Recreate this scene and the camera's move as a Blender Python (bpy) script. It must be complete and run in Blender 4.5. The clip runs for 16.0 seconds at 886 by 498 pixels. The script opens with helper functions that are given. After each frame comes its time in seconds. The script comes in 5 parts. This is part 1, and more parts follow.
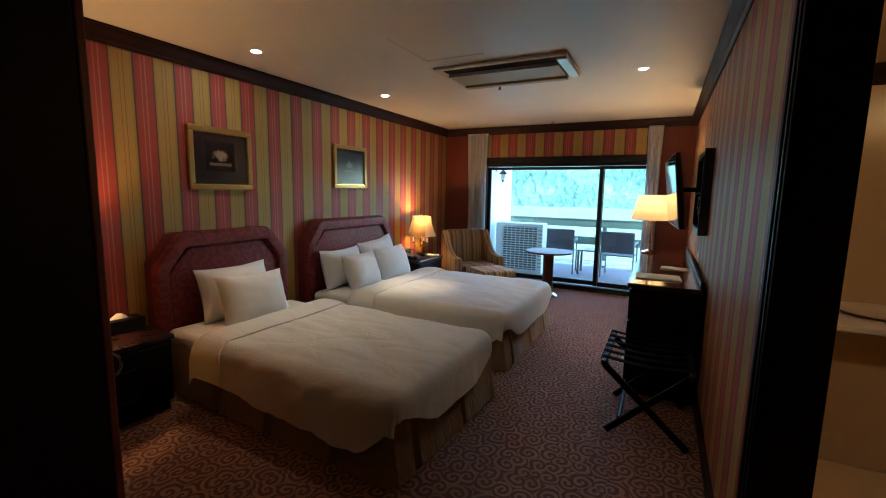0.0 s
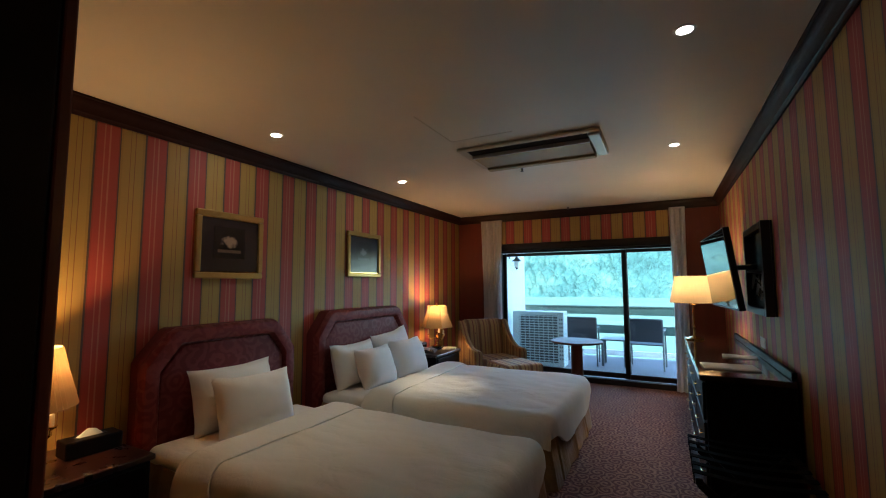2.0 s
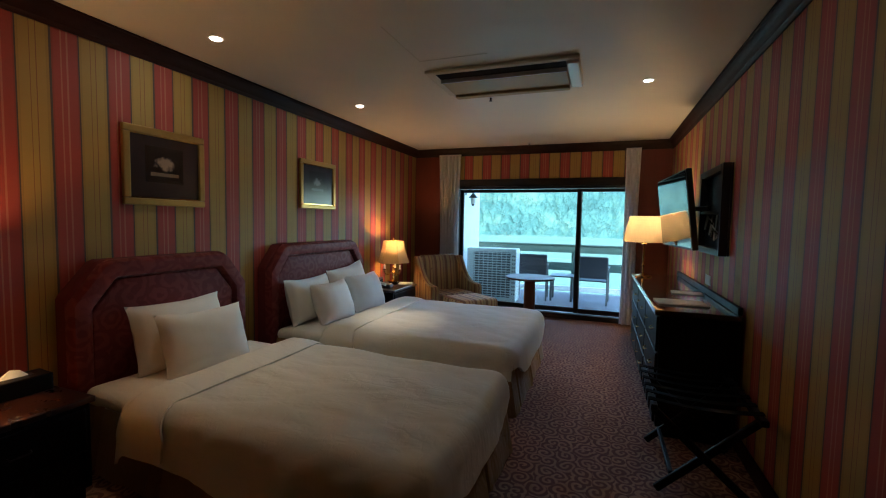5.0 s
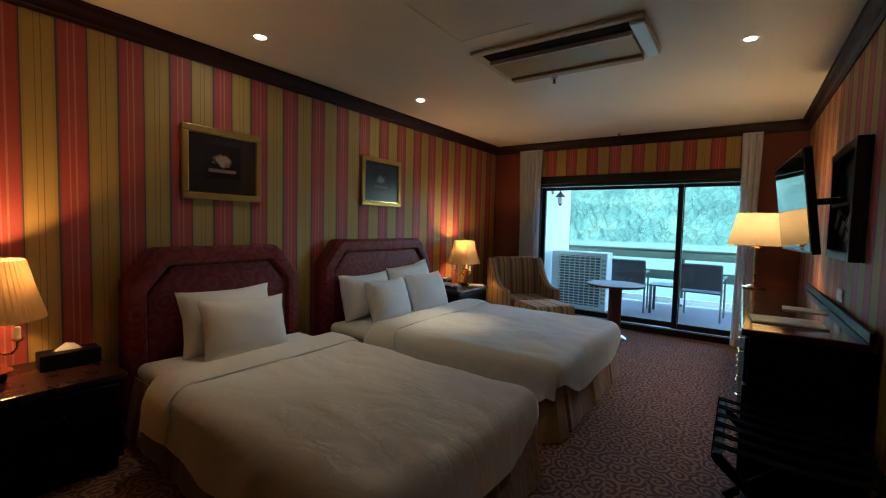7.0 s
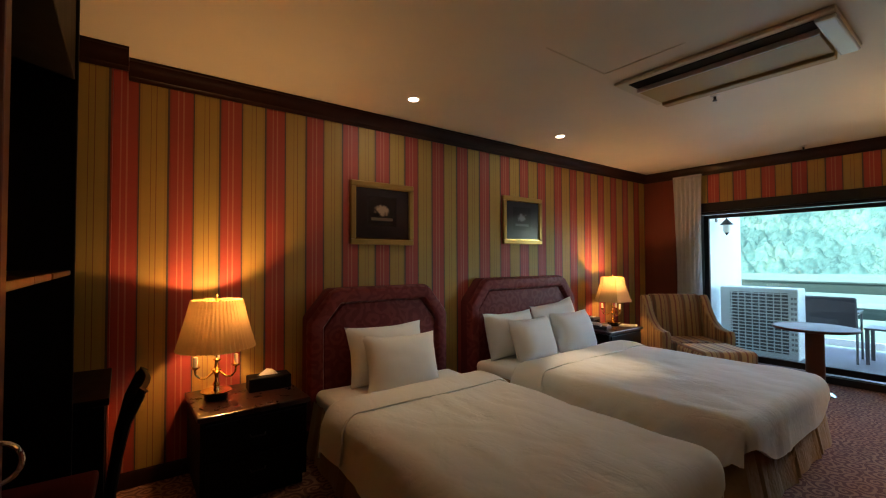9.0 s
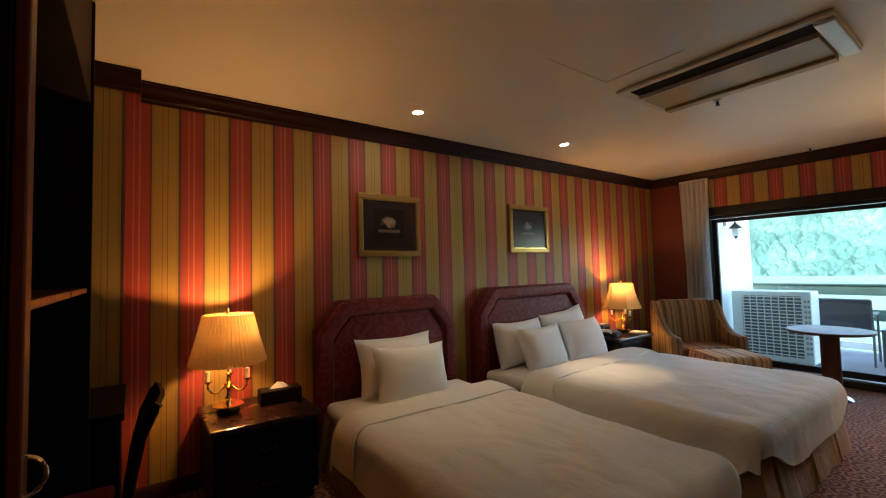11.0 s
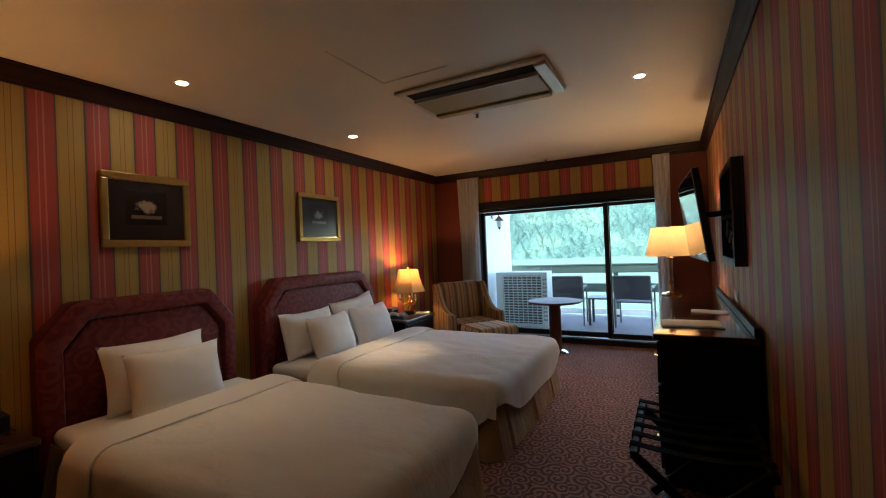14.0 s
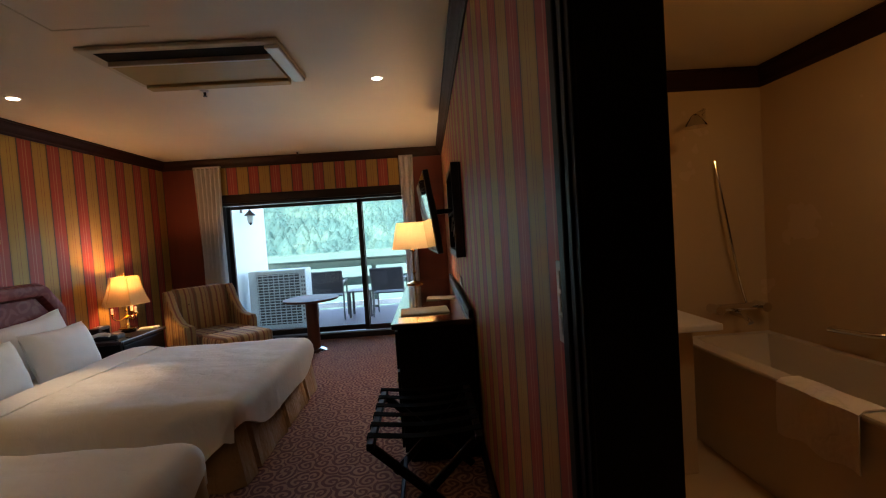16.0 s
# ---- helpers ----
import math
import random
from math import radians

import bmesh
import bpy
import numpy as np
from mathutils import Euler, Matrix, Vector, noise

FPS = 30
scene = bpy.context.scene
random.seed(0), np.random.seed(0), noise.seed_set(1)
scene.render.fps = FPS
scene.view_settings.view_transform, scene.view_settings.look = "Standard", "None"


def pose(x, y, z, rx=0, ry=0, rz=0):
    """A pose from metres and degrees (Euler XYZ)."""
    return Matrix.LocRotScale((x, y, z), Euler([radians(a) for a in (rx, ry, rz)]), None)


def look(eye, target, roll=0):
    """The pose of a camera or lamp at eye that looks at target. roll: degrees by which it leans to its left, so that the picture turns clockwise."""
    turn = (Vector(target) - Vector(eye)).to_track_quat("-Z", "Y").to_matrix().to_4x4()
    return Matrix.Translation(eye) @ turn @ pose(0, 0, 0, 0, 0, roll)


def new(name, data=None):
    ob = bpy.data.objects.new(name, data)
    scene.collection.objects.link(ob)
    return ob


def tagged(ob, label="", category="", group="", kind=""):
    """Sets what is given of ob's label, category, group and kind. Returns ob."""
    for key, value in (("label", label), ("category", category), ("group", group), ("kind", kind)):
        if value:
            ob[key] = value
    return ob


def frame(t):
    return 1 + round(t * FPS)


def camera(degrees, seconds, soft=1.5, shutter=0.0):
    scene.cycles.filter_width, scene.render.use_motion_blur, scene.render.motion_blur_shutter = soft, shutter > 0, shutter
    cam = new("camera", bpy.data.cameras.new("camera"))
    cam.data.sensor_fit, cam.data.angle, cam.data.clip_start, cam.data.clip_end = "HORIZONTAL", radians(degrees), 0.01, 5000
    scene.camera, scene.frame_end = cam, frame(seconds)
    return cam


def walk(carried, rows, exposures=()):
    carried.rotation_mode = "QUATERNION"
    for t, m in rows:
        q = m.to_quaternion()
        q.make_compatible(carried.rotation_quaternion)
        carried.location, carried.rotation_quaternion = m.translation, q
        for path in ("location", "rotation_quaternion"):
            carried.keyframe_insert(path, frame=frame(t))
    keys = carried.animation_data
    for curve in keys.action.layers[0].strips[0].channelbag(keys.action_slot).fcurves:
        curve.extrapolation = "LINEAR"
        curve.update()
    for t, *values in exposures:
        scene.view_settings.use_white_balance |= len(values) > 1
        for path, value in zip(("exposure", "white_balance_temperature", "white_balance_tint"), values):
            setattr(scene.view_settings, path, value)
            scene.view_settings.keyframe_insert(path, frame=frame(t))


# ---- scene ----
cam = camera(92.2, 16.0, soft=1.1)
PATH = [
    (0, (0.145, -0.211, 1.457), (-0.761, 1.552, 1.193), 1.1),
    (0.5, (0.03, -0.188, 1.45), (-0.78, 1.635, 1.298), -0.4),
    (1, (-0.067, -0.145, 1.425), (-0.901, 1.672, 1.411), 0.0),
    (1.5, (-0.14, -0.048, 1.385), (-1.0, 1.757, 1.445), 0.4),
    (2, (-0.213, 0.005, 1.386), (-1.128, 1.775, 1.555), -0.2),
    (2.5, (-0.286, 0.008, 1.394), (-1.105, 1.826, 1.547), 0.2),
    (3, (-0.32, 0.01, 1.392), (-1.166, 1.815, 1.558), -1.7),
    (3.5, (-0.361, 0.044, 1.395), (-1.101, 1.9, 1.478), -1.7),
    (4, (-0.384, 0.05, 1.374), (-1.023, 1.944, 1.349), 0.5),
    (4.5, (-0.393, 0.051, 1.366), (-1.028, 1.945, 1.272), -0.7),
    (4.7, (-0.405, 0.055, 1.371), (-1.053, 1.944, 1.259), 0.0),
    (6.8, (-0.086, 0.508, 1.318), (-1.16, 2.19, 1.193), 1.9),
    (7, (-0.076, 0.533, 1.309), (-1.219, 2.171, 1.193), 1.5),
    (7.5, (0.022, 0.536, 1.298), (-1.441, 1.898, 1.27), 1.0),
    (8, (0.023, 0.532, 1.308), (-1.489, 1.841, 1.339), -1.3),
    (8.5, (-0.058, 0.497, 1.319), (-1.585, 1.785, 1.418), -0.1),
    (9, (-0.114, 0.476, 1.32), (-1.711, 1.678, 1.37), -0.2),
    (11.5, (-0.094, 0.463, 1.322), (-1.711, 1.635, 1.428), -1.4),
    (12, (-0.09, 0.459, 1.327), (-1.71, 1.626, 1.438), -1.2),
    (12.5, (-0.06, 0.46, 1.328), (-1.628, 1.699, 1.416), -1.0),
    (13, (-0.034, 0.456, 1.323), (-1.516, 1.798, 1.348), 0.0),
    (13.5, (0.017, 0.474, 1.323), (-1.223, 2.043, 1.35), -0.9),
    (14, (0.071, 0.513, 1.33), (-0.881, 2.272, 1.339), -2.3),
    (14.5, (0.095, 0.532, 1.344), (-0.699, 2.367, 1.344), -2.3),
    (15, (0.111, 0.553, 1.345), (-0.562, 2.436, 1.349), -0.9),
    (15.5, (0.145, 0.587, 1.341), (-0.281, 2.541, 1.312), -2.0),
    (16, (0.197, 0.639, 1.344), (0.265, 2.636, 1.267), -3.8),
]
EXPOSE = [(0, 4.0, 5500, 10), (1.0, 3.7, 5450, 9), (3.0, 3.42, 5450, 8), (7.0, 3.33, 5500, 6), (8.0, 3.48, 5950, 11), (9.0, 3.62, 6300, 13), (12.0, 3.8, 6450, 13), (14.0, 3.48, 6450, 19), (16.0, 3.46, 6550, 21)]
walk(cam, [(t, look(eye, target, roll)) for t, eye, target, roll in PATH], exposures=EXPOSE)

# ---- world, sun, exposure ----
world = bpy.data.worlds.new("sky")
scene.world = world
world.use_nodes = True
sky = world.node_tree.nodes.new("ShaderNodeTexSky")
sky.sky_type = "NISHITA"
sky.sun_disc = False
sky.sun_elevation = radians(34)
sky.sun_rotation = radians(200)
world.node_tree.links.new(sky.outputs[0], world.node_tree.nodes["Background"].inputs[0])
world.node_tree.nodes["Background"].inputs[1].default_value = 0.15
sun = new("sun", bpy.data.lights.new("sun", "SUN"))
sun.data.energy, sun.data.angle, sun.data.color = 1.5, radians(12), (1.0, 0.97, 0.92)
sun.matrix_world = look((0, -60, 40.5), (0, 0, 0))
LAMP_WARM = (1.0, 0.50, 0.15)
SPOT_WARM = (1.0, 0.74, 0.42)
E_LAMP, E_BATH = 2.85, 0.45


def lamp(kind, name, energy, color, m, size=0.03, angle=70):
    d = bpy.data.lights.new(name, kind)
    d.energy, d.color, d.shadow_soft_size = energy, color, size
    if kind == "SPOT":
        d.spot_size, d.spot_blend = radians(angle), 1.0
    ob = new(name, d)
    ob.matrix_world = m
    return ob


# daylight entering by the balcony door
day = bpy.data.lights.new("window_daylight", "AREA")
day.energy, day.color, day.shape, day.size, day.size_y = 0.30, (0.86, 0.97, 1.0), "RECTANGLE", 2.35, 1.6
new("window_daylight", day).matrix_world = look((-1.275, 6.66, 1.03), (-1.275, 0.0, 1.1))


# ---- materials ----
class Nodes:
    """A small builder for node materials."""

    def __init__(self, name, rough=0.6, metal=0.0):
        self.m = bpy.data.materials.new(name)
        self.m.use_nodes = True
        self.t = self.m.node_tree
        self.b = self.t.nodes["Principled BSDF"]
        self.b.inputs["Roughness"].default_value = rough
        self.b.inputs["Metallic"].default_value = metal
        self.coord = self.t.nodes.new("ShaderNodeTexCoord").outputs["Object"]

    def put(self, socket, value):
        if hasattr(value, "is_output"):
            self.t.links.new(value, socket)
        else:
            socket.default_value = value

    def math(self, op, a, b=0.0, clamp=False):
        n = self.t.nodes.new("ShaderNodeMath")
        n.operation, n.use_clamp = op, clamp
        self.put(n.inputs[0], a)
        self.put(n.inputs[1], b)
        return n.outputs[0]

    def vec(self, op, a, b):
        n = self.t.nodes.new("ShaderNodeVectorMath")
        n.operation = op
        self.put(n.inputs[0], a)
        self.put(n.inputs[1], b)
        return n.outputs["Value"] if op == "LENGTH" else n.outputs[0]

    def split(self, v):
        n = self.t.nodes.new("ShaderNodeSeparateXYZ")
        self.put(n.inputs[0], v)
        return n.outputs

    def noise(self, scale, detail=3.0, stretch=None, rough=0.55):
        v = self.coord if stretch is None else self.vec("MULTIPLY", self.coord, stretch)
        n = self.t.nodes.new("ShaderNodeTexNoise")
        self.put(n.inputs["Vector"], v)
        n.inputs["Scale"].default_value, n.inputs["Detail"].default_value, n.inputs["Roughness"].default_value = scale, detail, rough
        return n.outputs["Fac"]

    def mix(self, f, a, b, kind="MIX"):
        n = self.t.nodes.new("ShaderNodeMix")
        n.data_type, n.blend_type = "RGBA", kind
        self.put(n.inputs[0], f)
        self.put(n.inputs[6], a if hasattr(a, "is_output") else (*a, 1))
        self.put(n.inputs[7], b if hasattr(b, "is_output") else (*b, 1))
        return n.outputs[2]

    def ramp(self, f, stops, constant=False):
        n = self.t.nodes.new("ShaderNodeValToRGB")
        self.put(n.inputs[0], f)
        e = n.color_ramp.elements
        n.color_ramp.interpolation = "CONSTANT" if constant else "LINEAR"
        while len(e) < len(stops):
            e.new(0.5)
        for el, (p, c) in zip(e, stops):
            el.position, el.color = p, (*c, 1)
        return n.outputs[0]

    def bump(self, height, strength=0.2, distance=0.005):
        n = self.t.nodes.new("ShaderNodeBump")
        n.inputs["Strength"].default_value, n.inputs["Distance"].default_value = strength, distance
        self.put(n.inputs["Height"], height)
        self.put(self.b.inputs["Normal"], n.outputs[0])

    def color(self, c):
        self.put(self.b.inputs["Base Color"], c if hasattr(c, "is_output") else (*c, 1))
        return self

    def rough(self, f):
        self.put(self.b.inputs["Roughness"], f)


def scaled(c, k):
    return tuple(v * k for v in c)


def plain(name, c, rough=0.6, metal=0.0, var=0.25, scale=12.0, bump=0.1, fine=160.0, stretch=None, coat=0.0):
    """One-colour surface with stains at one scale and grain at a finer one."""
    n = Nodes(name, rough, metal)
    big, small = n.noise(scale, 4.0, stretch), n.noise(fine, 2.0, stretch)
    f = n.math("ADD", n.math("MULTIPLY", big, 0.7), n.math("MULTIPLY", small, 0.3))
    n.color(n.mix(f, scaled(c, 1 - var), scaled(c, 1 + var)))
    n.rough(n.math("ADD", n.math("MULTIPLY", big, 0.16), rough - 0.08, clamp=True))
    if bump:
        n.bump(small, bump, 0.002)
    if coat:
        n.b.inputs["Coat Weight"].default_value = coat
        n.b.inputs["Coat Roughness"].default_value = 0.12
    return n.m


def striped(name, axis, phase, period=0.285):
    """Wallpaper in red and mustard bands with fine lines, printed along one axis."""
    n = Nodes(name, 0.62)
    c = n.split(n.coord)[axis]
    u = n.math("FRACT", n.math("ADD", n.math("DIVIDE", n.math("SUBTRACT", c, phase), period), 40.0))
    red, redd, pink = (0.36, 0.036, 0.034), (0.28, 0.028, 0.028), (0.46, 0.15, 0.105)
    yel, yeld, line, edge = (0.41, 0.27, 0.055), (0.35, 0.225, 0.045), (0.25, 0.10, 0.03), (0.055, 0.04, 0.045)
    stops = [(0.0, edge), (0.022, redd), (0.05, red), (0.165, pink), (0.19, red), (0.265, pink), (0.295, red), (0.445, redd), (0.468, edge), (0.49, yeld),
             (0.53, yel), (0.68, line), (0.695, yel), (0.775, line), (0.79, yel), (0.93, yeld), (0.982, edge)]
    col = n.ramp(u, stops, True)
    f = n.noise(5.0, 4.0)
    thread = n.noise(500.0, 1.0, (1, 1, 0.12) if axis != 2 else None)
    col = n.mix(n.math("MULTIPLY", f, 0.35), col, n.mix(0.5, col, (0.16, 0.09, 0.04)))
    col = n.mix(n.math("MULTIPLY", thread, 0.3), col, n.mix(0.16, col, (0.7, 0.5, 0.3)))
    n.color(col)
    n.bump(thread, 0.15, 0.001)
    n.rough(n.math("ADD", n.math("MULTIPLY", f, 0.2), 0.48))
    return n.m


def carpet_material():
    n = Nodes("carpet_pile", 0.95)
    v = n.t.nodes.new("ShaderNodeTexVoronoi")
    v.voronoi_dimensions = "2D"
    v.inputs["Scale"].default_value, v.inputs["Randomness"].default_value = 10.5, 0.75
    warp = n.t.nodes.new("ShaderNodeTexNoise")
    warp.inputs["Scale"].default_value = 9.0
    n.put(warp.inputs["Vector"], n.coord)
    shift = n.t.nodes.new("ShaderNodeVectorMath")
    shift.operation = "SCALE"
    n.put(shift.inputs[0], n.vec("SUBTRACT", warp.outputs["Color"], (0.5, 0.5, 0.5)))
    shift.inputs["Scale"].default_value = 0.05
    p = n.vec("ADD", n.coord, shift.outputs[0])
    n.put(v.inputs["Vector"], p)
    d = n.vec("SUBTRACT", n.vec("MULTIPLY", p, (1, 1, 0)), n.vec("MULTIPLY", v.outputs["Position"], (1, 1, 0)))
    x, y, _ = n.split(d)
    turn = n.math("ARCTAN2", y, x)
    hand = n.math("SIGN", n.math("SUBTRACT", n.split(v.outputs["Color"])[0], 0.5))
    swirl = n.math("SINE", n.math("ADD", n.math("MULTIPLY", turn, hand), n.math("MULTIPLY", n.vec("LENGTH", d, (0, 0, 0)), 178.0)))
    f = n.math("ADD", n.math("MULTIPLY", swirl, 2.2), 0.35, clamp=True)
    pile, worn = n.noise(420.0, 2.0), n.noise(1.6, 4.0)
    col = n.mix(n.math("MULTIPLY", f, n.math("ADD", n.noise(8.0, 3.0), 0.35, clamp=True)), (0.115, 0.037, 0.028), (0.42, 0.232, 0.135))
    col = n.mix(n.math("MULTIPLY", pile, 0.4), col, (0.10, 0.04, 0.03))
    n.color(n.mix(n.math("MULTIPLY", worn, 0.25), col, (0.26, 0.12, 0.09)))
    n.bump(n.math("ADD", pile, n.math("MULTIPLY", f, 0.4)), 0.5, 0.006)
    return n.m


def wood_material(name, dark, light, rough=0.28, coat=0.35):
    n = Nodes(name, rough)
    g = n.noise(14.0, 6.0, (1.0, 1.0, 0.07))
    fine = n.noise(90.0, 3.0, (1.0, 1.0, 0.04))
    n.color(n.mix(n.math("ADD", n.math("MULTIPLY", g, 0.7), n.math("MULTIPLY", fine, 0.3)), dark, light))
    n.rough(n.math("ADD", n.math("MULTIPLY", g, 0.18), rough - 0.06))
    n.bump(fine, 0.06, 0.001)
    n.b.inputs["Coat Weight"].default_value, n.b.inputs["Coat Roughness"].default_value = coat, 0.1
    return n.m


def linen(name, c, crease=0.35):
    n = Nodes(name, 0.85)
    big, weave = n.noise(3.2, 5.0), n.noise(900.0, 1.0)
    n.color(n.mix(n.math("MULTIPLY", big, 0.5), c, scaled(c, 0.86)))
    fold = n.math("ABSOLUTE", n.math("SUBTRACT", n.noise(2.6, 3.0, (1.0, 2.2, 1.0)), 0.5))
    fold2 = n.math("ABSOLUTE", n.math("SUBTRACT", n.noise(5.5, 3.0, (2.0, 1.0, 1.0)), 0.5))
    ridge = n.math("ADD", n.math("MINIMUM", fold, 0.06), n.math("MULTIPLY", n.math("MINIMUM", fold2, 0.05), 0.6))
    h = n.math("ADD", n.math("MULTIPLY", ridge, 6.0), n.math("MULTIPLY", n.noise(9.0, 3.0), 0.5))
    n.bump(n.math("ADD", h, n.math("MULTIPLY", weave, 0.03)), crease, 0.02)
    n.b.inputs["Sheen Weight"].default_value = 0.2
    return n.m


def damask(name):
    n = Nodes(name, 0.55)
    v = n.t.nodes.new("ShaderNodeTexVoronoi")
    v.inputs["Scale"].default_value = 8.5
    n.put(v.inputs["Vector"], n.coord)
    wave = n.math("SINE", n.math("ADD", n.math("MULTIPLY", v.outputs["Distance"], 16.0), n.math("MULTIPLY", n.noise(7.0), 16.0)))
    f = n.math("ADD", n.math("MULTIPLY", wave, 1.2), 0.4, clamp=True)
    n.color(n.mix(f, (0.15, 0.021, 0.021), (0.195, 0.034, 0.031)))
    n.rough(n.math("ADD", n.math("MULTIPLY", f, -0.18), 0.62))
    n.bump(n.math("ADD", n.noise(600.0, 1.0), f), 0.12, 0.002)
    n.b.inputs["Sheen Weight"].default_value = 0.06
    return n.m


def upholstery(name, pale=1.0, period=0.20):
    """Mustard and brown striped cloth of the armchair."""
    n = Nodes(name, 0.8)
    nx = n.math("ABSOLUTE", n.split(n.t.nodes.new("ShaderNodeTexCoord").outputs["Normal"])[0])
    side = n.math("GREATER_THAN", nx, 0.72)
    px, py, _ = n.split(n.coord)
    along = n.math("ADD", n.math("MULTIPLY", py, side), n.math("MULTIPLY", px, n.math("SUBTRACT", 1.0, side)))
    u = n.math("FRACT", n.math("ADD", n.math("DIVIDE", along, period), 20.0))
    gold, brown, wine, tan = [scaled(c, pale) for c in ((0.38, 0.26, 0.115), (0.15, 0.085, 0.045), (0.20, 0.075, 0.045), (0.31, 0.22, 0.12))]
    col = n.ramp(u, [(0, gold), (0.2, brown), (0.24, tan), (0.40, wine), (0.46, brown), (0.62, tan), (0.66, gold), (0.9, wine)], True)
    n.color(n.mix(n.math("MULTIPLY", n.noise(25.0, 4.0), 0.4), col, scaled(brown, 1.6)))
    n.bump(n.noise(700.0, 1.0), 0.2, 0.002)
    return n.m


def shade_material(name, c, dense):
    n = Nodes(name, 0.8)
    t = n.t
    out = t.nodes["Material Output"]
    tr, df, mx = t.nodes.new("ShaderNodeBsdfTranslucent"), t.nodes.new("ShaderNodeBsdfDiffuse"), t.nodes.new("ShaderNodeMixShader")
    col = n.mix(n.noise(60.0, 3.0, (1, 1, 0.1)), scaled(c, 0.85), c)
    n.put(tr.inputs[0], col)
    n.put(df.inputs[0], col)
    mx.inputs[0].default_value = dense
    t.links.new(tr.outputs[0], mx.inputs[1])
    t.links.new(df.outputs[0], mx.inputs[2])
    t.links.new(mx.outputs[0], out.inputs[0])
    return n.m


def glass_material(name):
    n = Nodes(name, 0.02)
    t = n.t
    gl, tr, mx, fr = t.nodes.new("ShaderNodeBsdfGlossy"), t.nodes.new("ShaderNodeBsdfTransparent"), t.nodes.new("ShaderNodeMixShader"), t.nodes.new("ShaderNodeFresnel")
    gl.inputs["Roughness"].default_value = 0.02
    tr.inputs[0].default_value = (0.90, 0.97, 0.95, 1)
    fr.inputs[0].default_value = 1.45
    t.links.new(fr.outputs[0], mx.inputs[0])
    t.links.new(tr.outputs[0], mx.inputs[1])
    t.links.new(gl.outputs[0], mx.inputs[2])
    t.links.new(mx.outputs[0], t.nodes["Material Output"].inputs[0])
    return n.m


def sheer(name, c, open_=0.35):
    n = Nodes(name, 0.9)
    t = n.t
    tr, df, tp = t.nodes.new("ShaderNodeBsdfTranslucent"), t.nodes.new("ShaderNodeBsdfDiffuse"), t.nodes.new("ShaderNodeBsdfTransparent")
    m1, m2 = t.nodes.new("ShaderNodeMixShader"), t.nodes.new("ShaderNodeMixShader")
    col = n.mix(n.noise(80.0, 2.0, (1, 1, 0.1)), scaled(c, 0.85), c)
    n.put(tr.inputs[0], col)
    n.put(df.inputs[0], col)
    m1.inputs[0].default_value = 0.5
    m2.inputs[0].default_value = open_
    t.links.new(tr.outputs[0], m1.inputs[1])
    t.links.new(df.outputs[0], m1.inputs[2])
    t.links.new(m1.outputs[0], m2.inputs[1])
    t.links.new(tp.outputs[0], m2.inputs[2])
    t.links.new(m2.outputs[0], t.nodes["Material Output"].inputs[0])
    return n.m


def glowing(name, c, strength):
    n = Nodes(name, 0.4)
    n.color(c)
    n.b.inputs["Emission Color"].default_value = (*c, 1)
    n.b.inputs["Emission Strength"].default_value = strength
    return n.m


def painting_material(name, bg, fg, centre):
    """A dark print with a pale bouquet-like blot above a pale line."""
    n = Nodes(name, 0.25)
    x, y, z = n.split(n.coord)
    dy, dz = n.math("SUBTRACT", y, centre[0]), n.math("SUBTRACT", z, centre[1])
    r = n.math("SQRT", n.math("ADD", n.math("POWER", n.math("MULTIPLY", dy, 1.0), 2.0), n.math("POWER", n.math("MULTIPLY", dz, 1.5), 2.0)))
    blot = n.math("SUBTRACT", n.math("MULTIPLY", n.noise(26.0, 4.0), 1.2), n.math("MULTIPLY", r, 8.5))
    bar = n.math("MULTIPLY", n.math("LESS_THAN", n.math("ABSOLUTE", n.math("ADD", dz, 0.075)), 0.012), n.math("LESS_THAN", n.math("ABSOLUTE", dy), 0.10))
    f = n.math("ADD", n.math("MULTIPLY", blot, 3.0, clamp=True), n.math("MULTIPLY", bar, 0.5), clamp=True)
    inner = n.math("MULTIPLY", n.math("LESS_THAN", n.math("ABSOLUTE", dy), 0.135), n.math("LESS_THAN", n.math("ABSOLUTE", n.math("ADD", dz, 0.01)), 0.12))
    back = n.mix(inner, bg, scaled(bg, 0.45))
    n.color(n.mix(f, n.mix(n.noise(9.0), back, scaled(bg, 0.7)), fg))
    return n.m


def foliage(name, c):
    """Distant leaves: patches of hue, leafy relief, and light passing through."""
    n = Nodes(name, 0.9)
    t = n.t
    patch, leaf = n.noise(0.06, 4.0), n.noise(0.7, 5.0)
    f = n.math("ADD", n.math("MULTIPLY", patch, 0.6), n.math("MULTIPLY", leaf, 0.5))
    col = n.ramp(f, [(0.34, scaled(c, 0.62)), (0.54, c), (0.72, (c[0] * 1.9, c[1] * 1.45, c[2] * 1.2))])
    n.color(col)
    tr, mx = t.nodes.new("ShaderNodeBsdfTranslucent"), t.nodes.new("ShaderNodeMixShader")
    n.put(tr.inputs[0], col)
    mx.inputs[0].default_value = 0.6
    t.links.new(n.b.outputs[0], mx.inputs[1])
    t.links.new(tr.outputs[0], mx.inputs[2])
    t.links.new(mx.outputs[0], t.nodes["Material Output"].inputs[0])
    return n.m


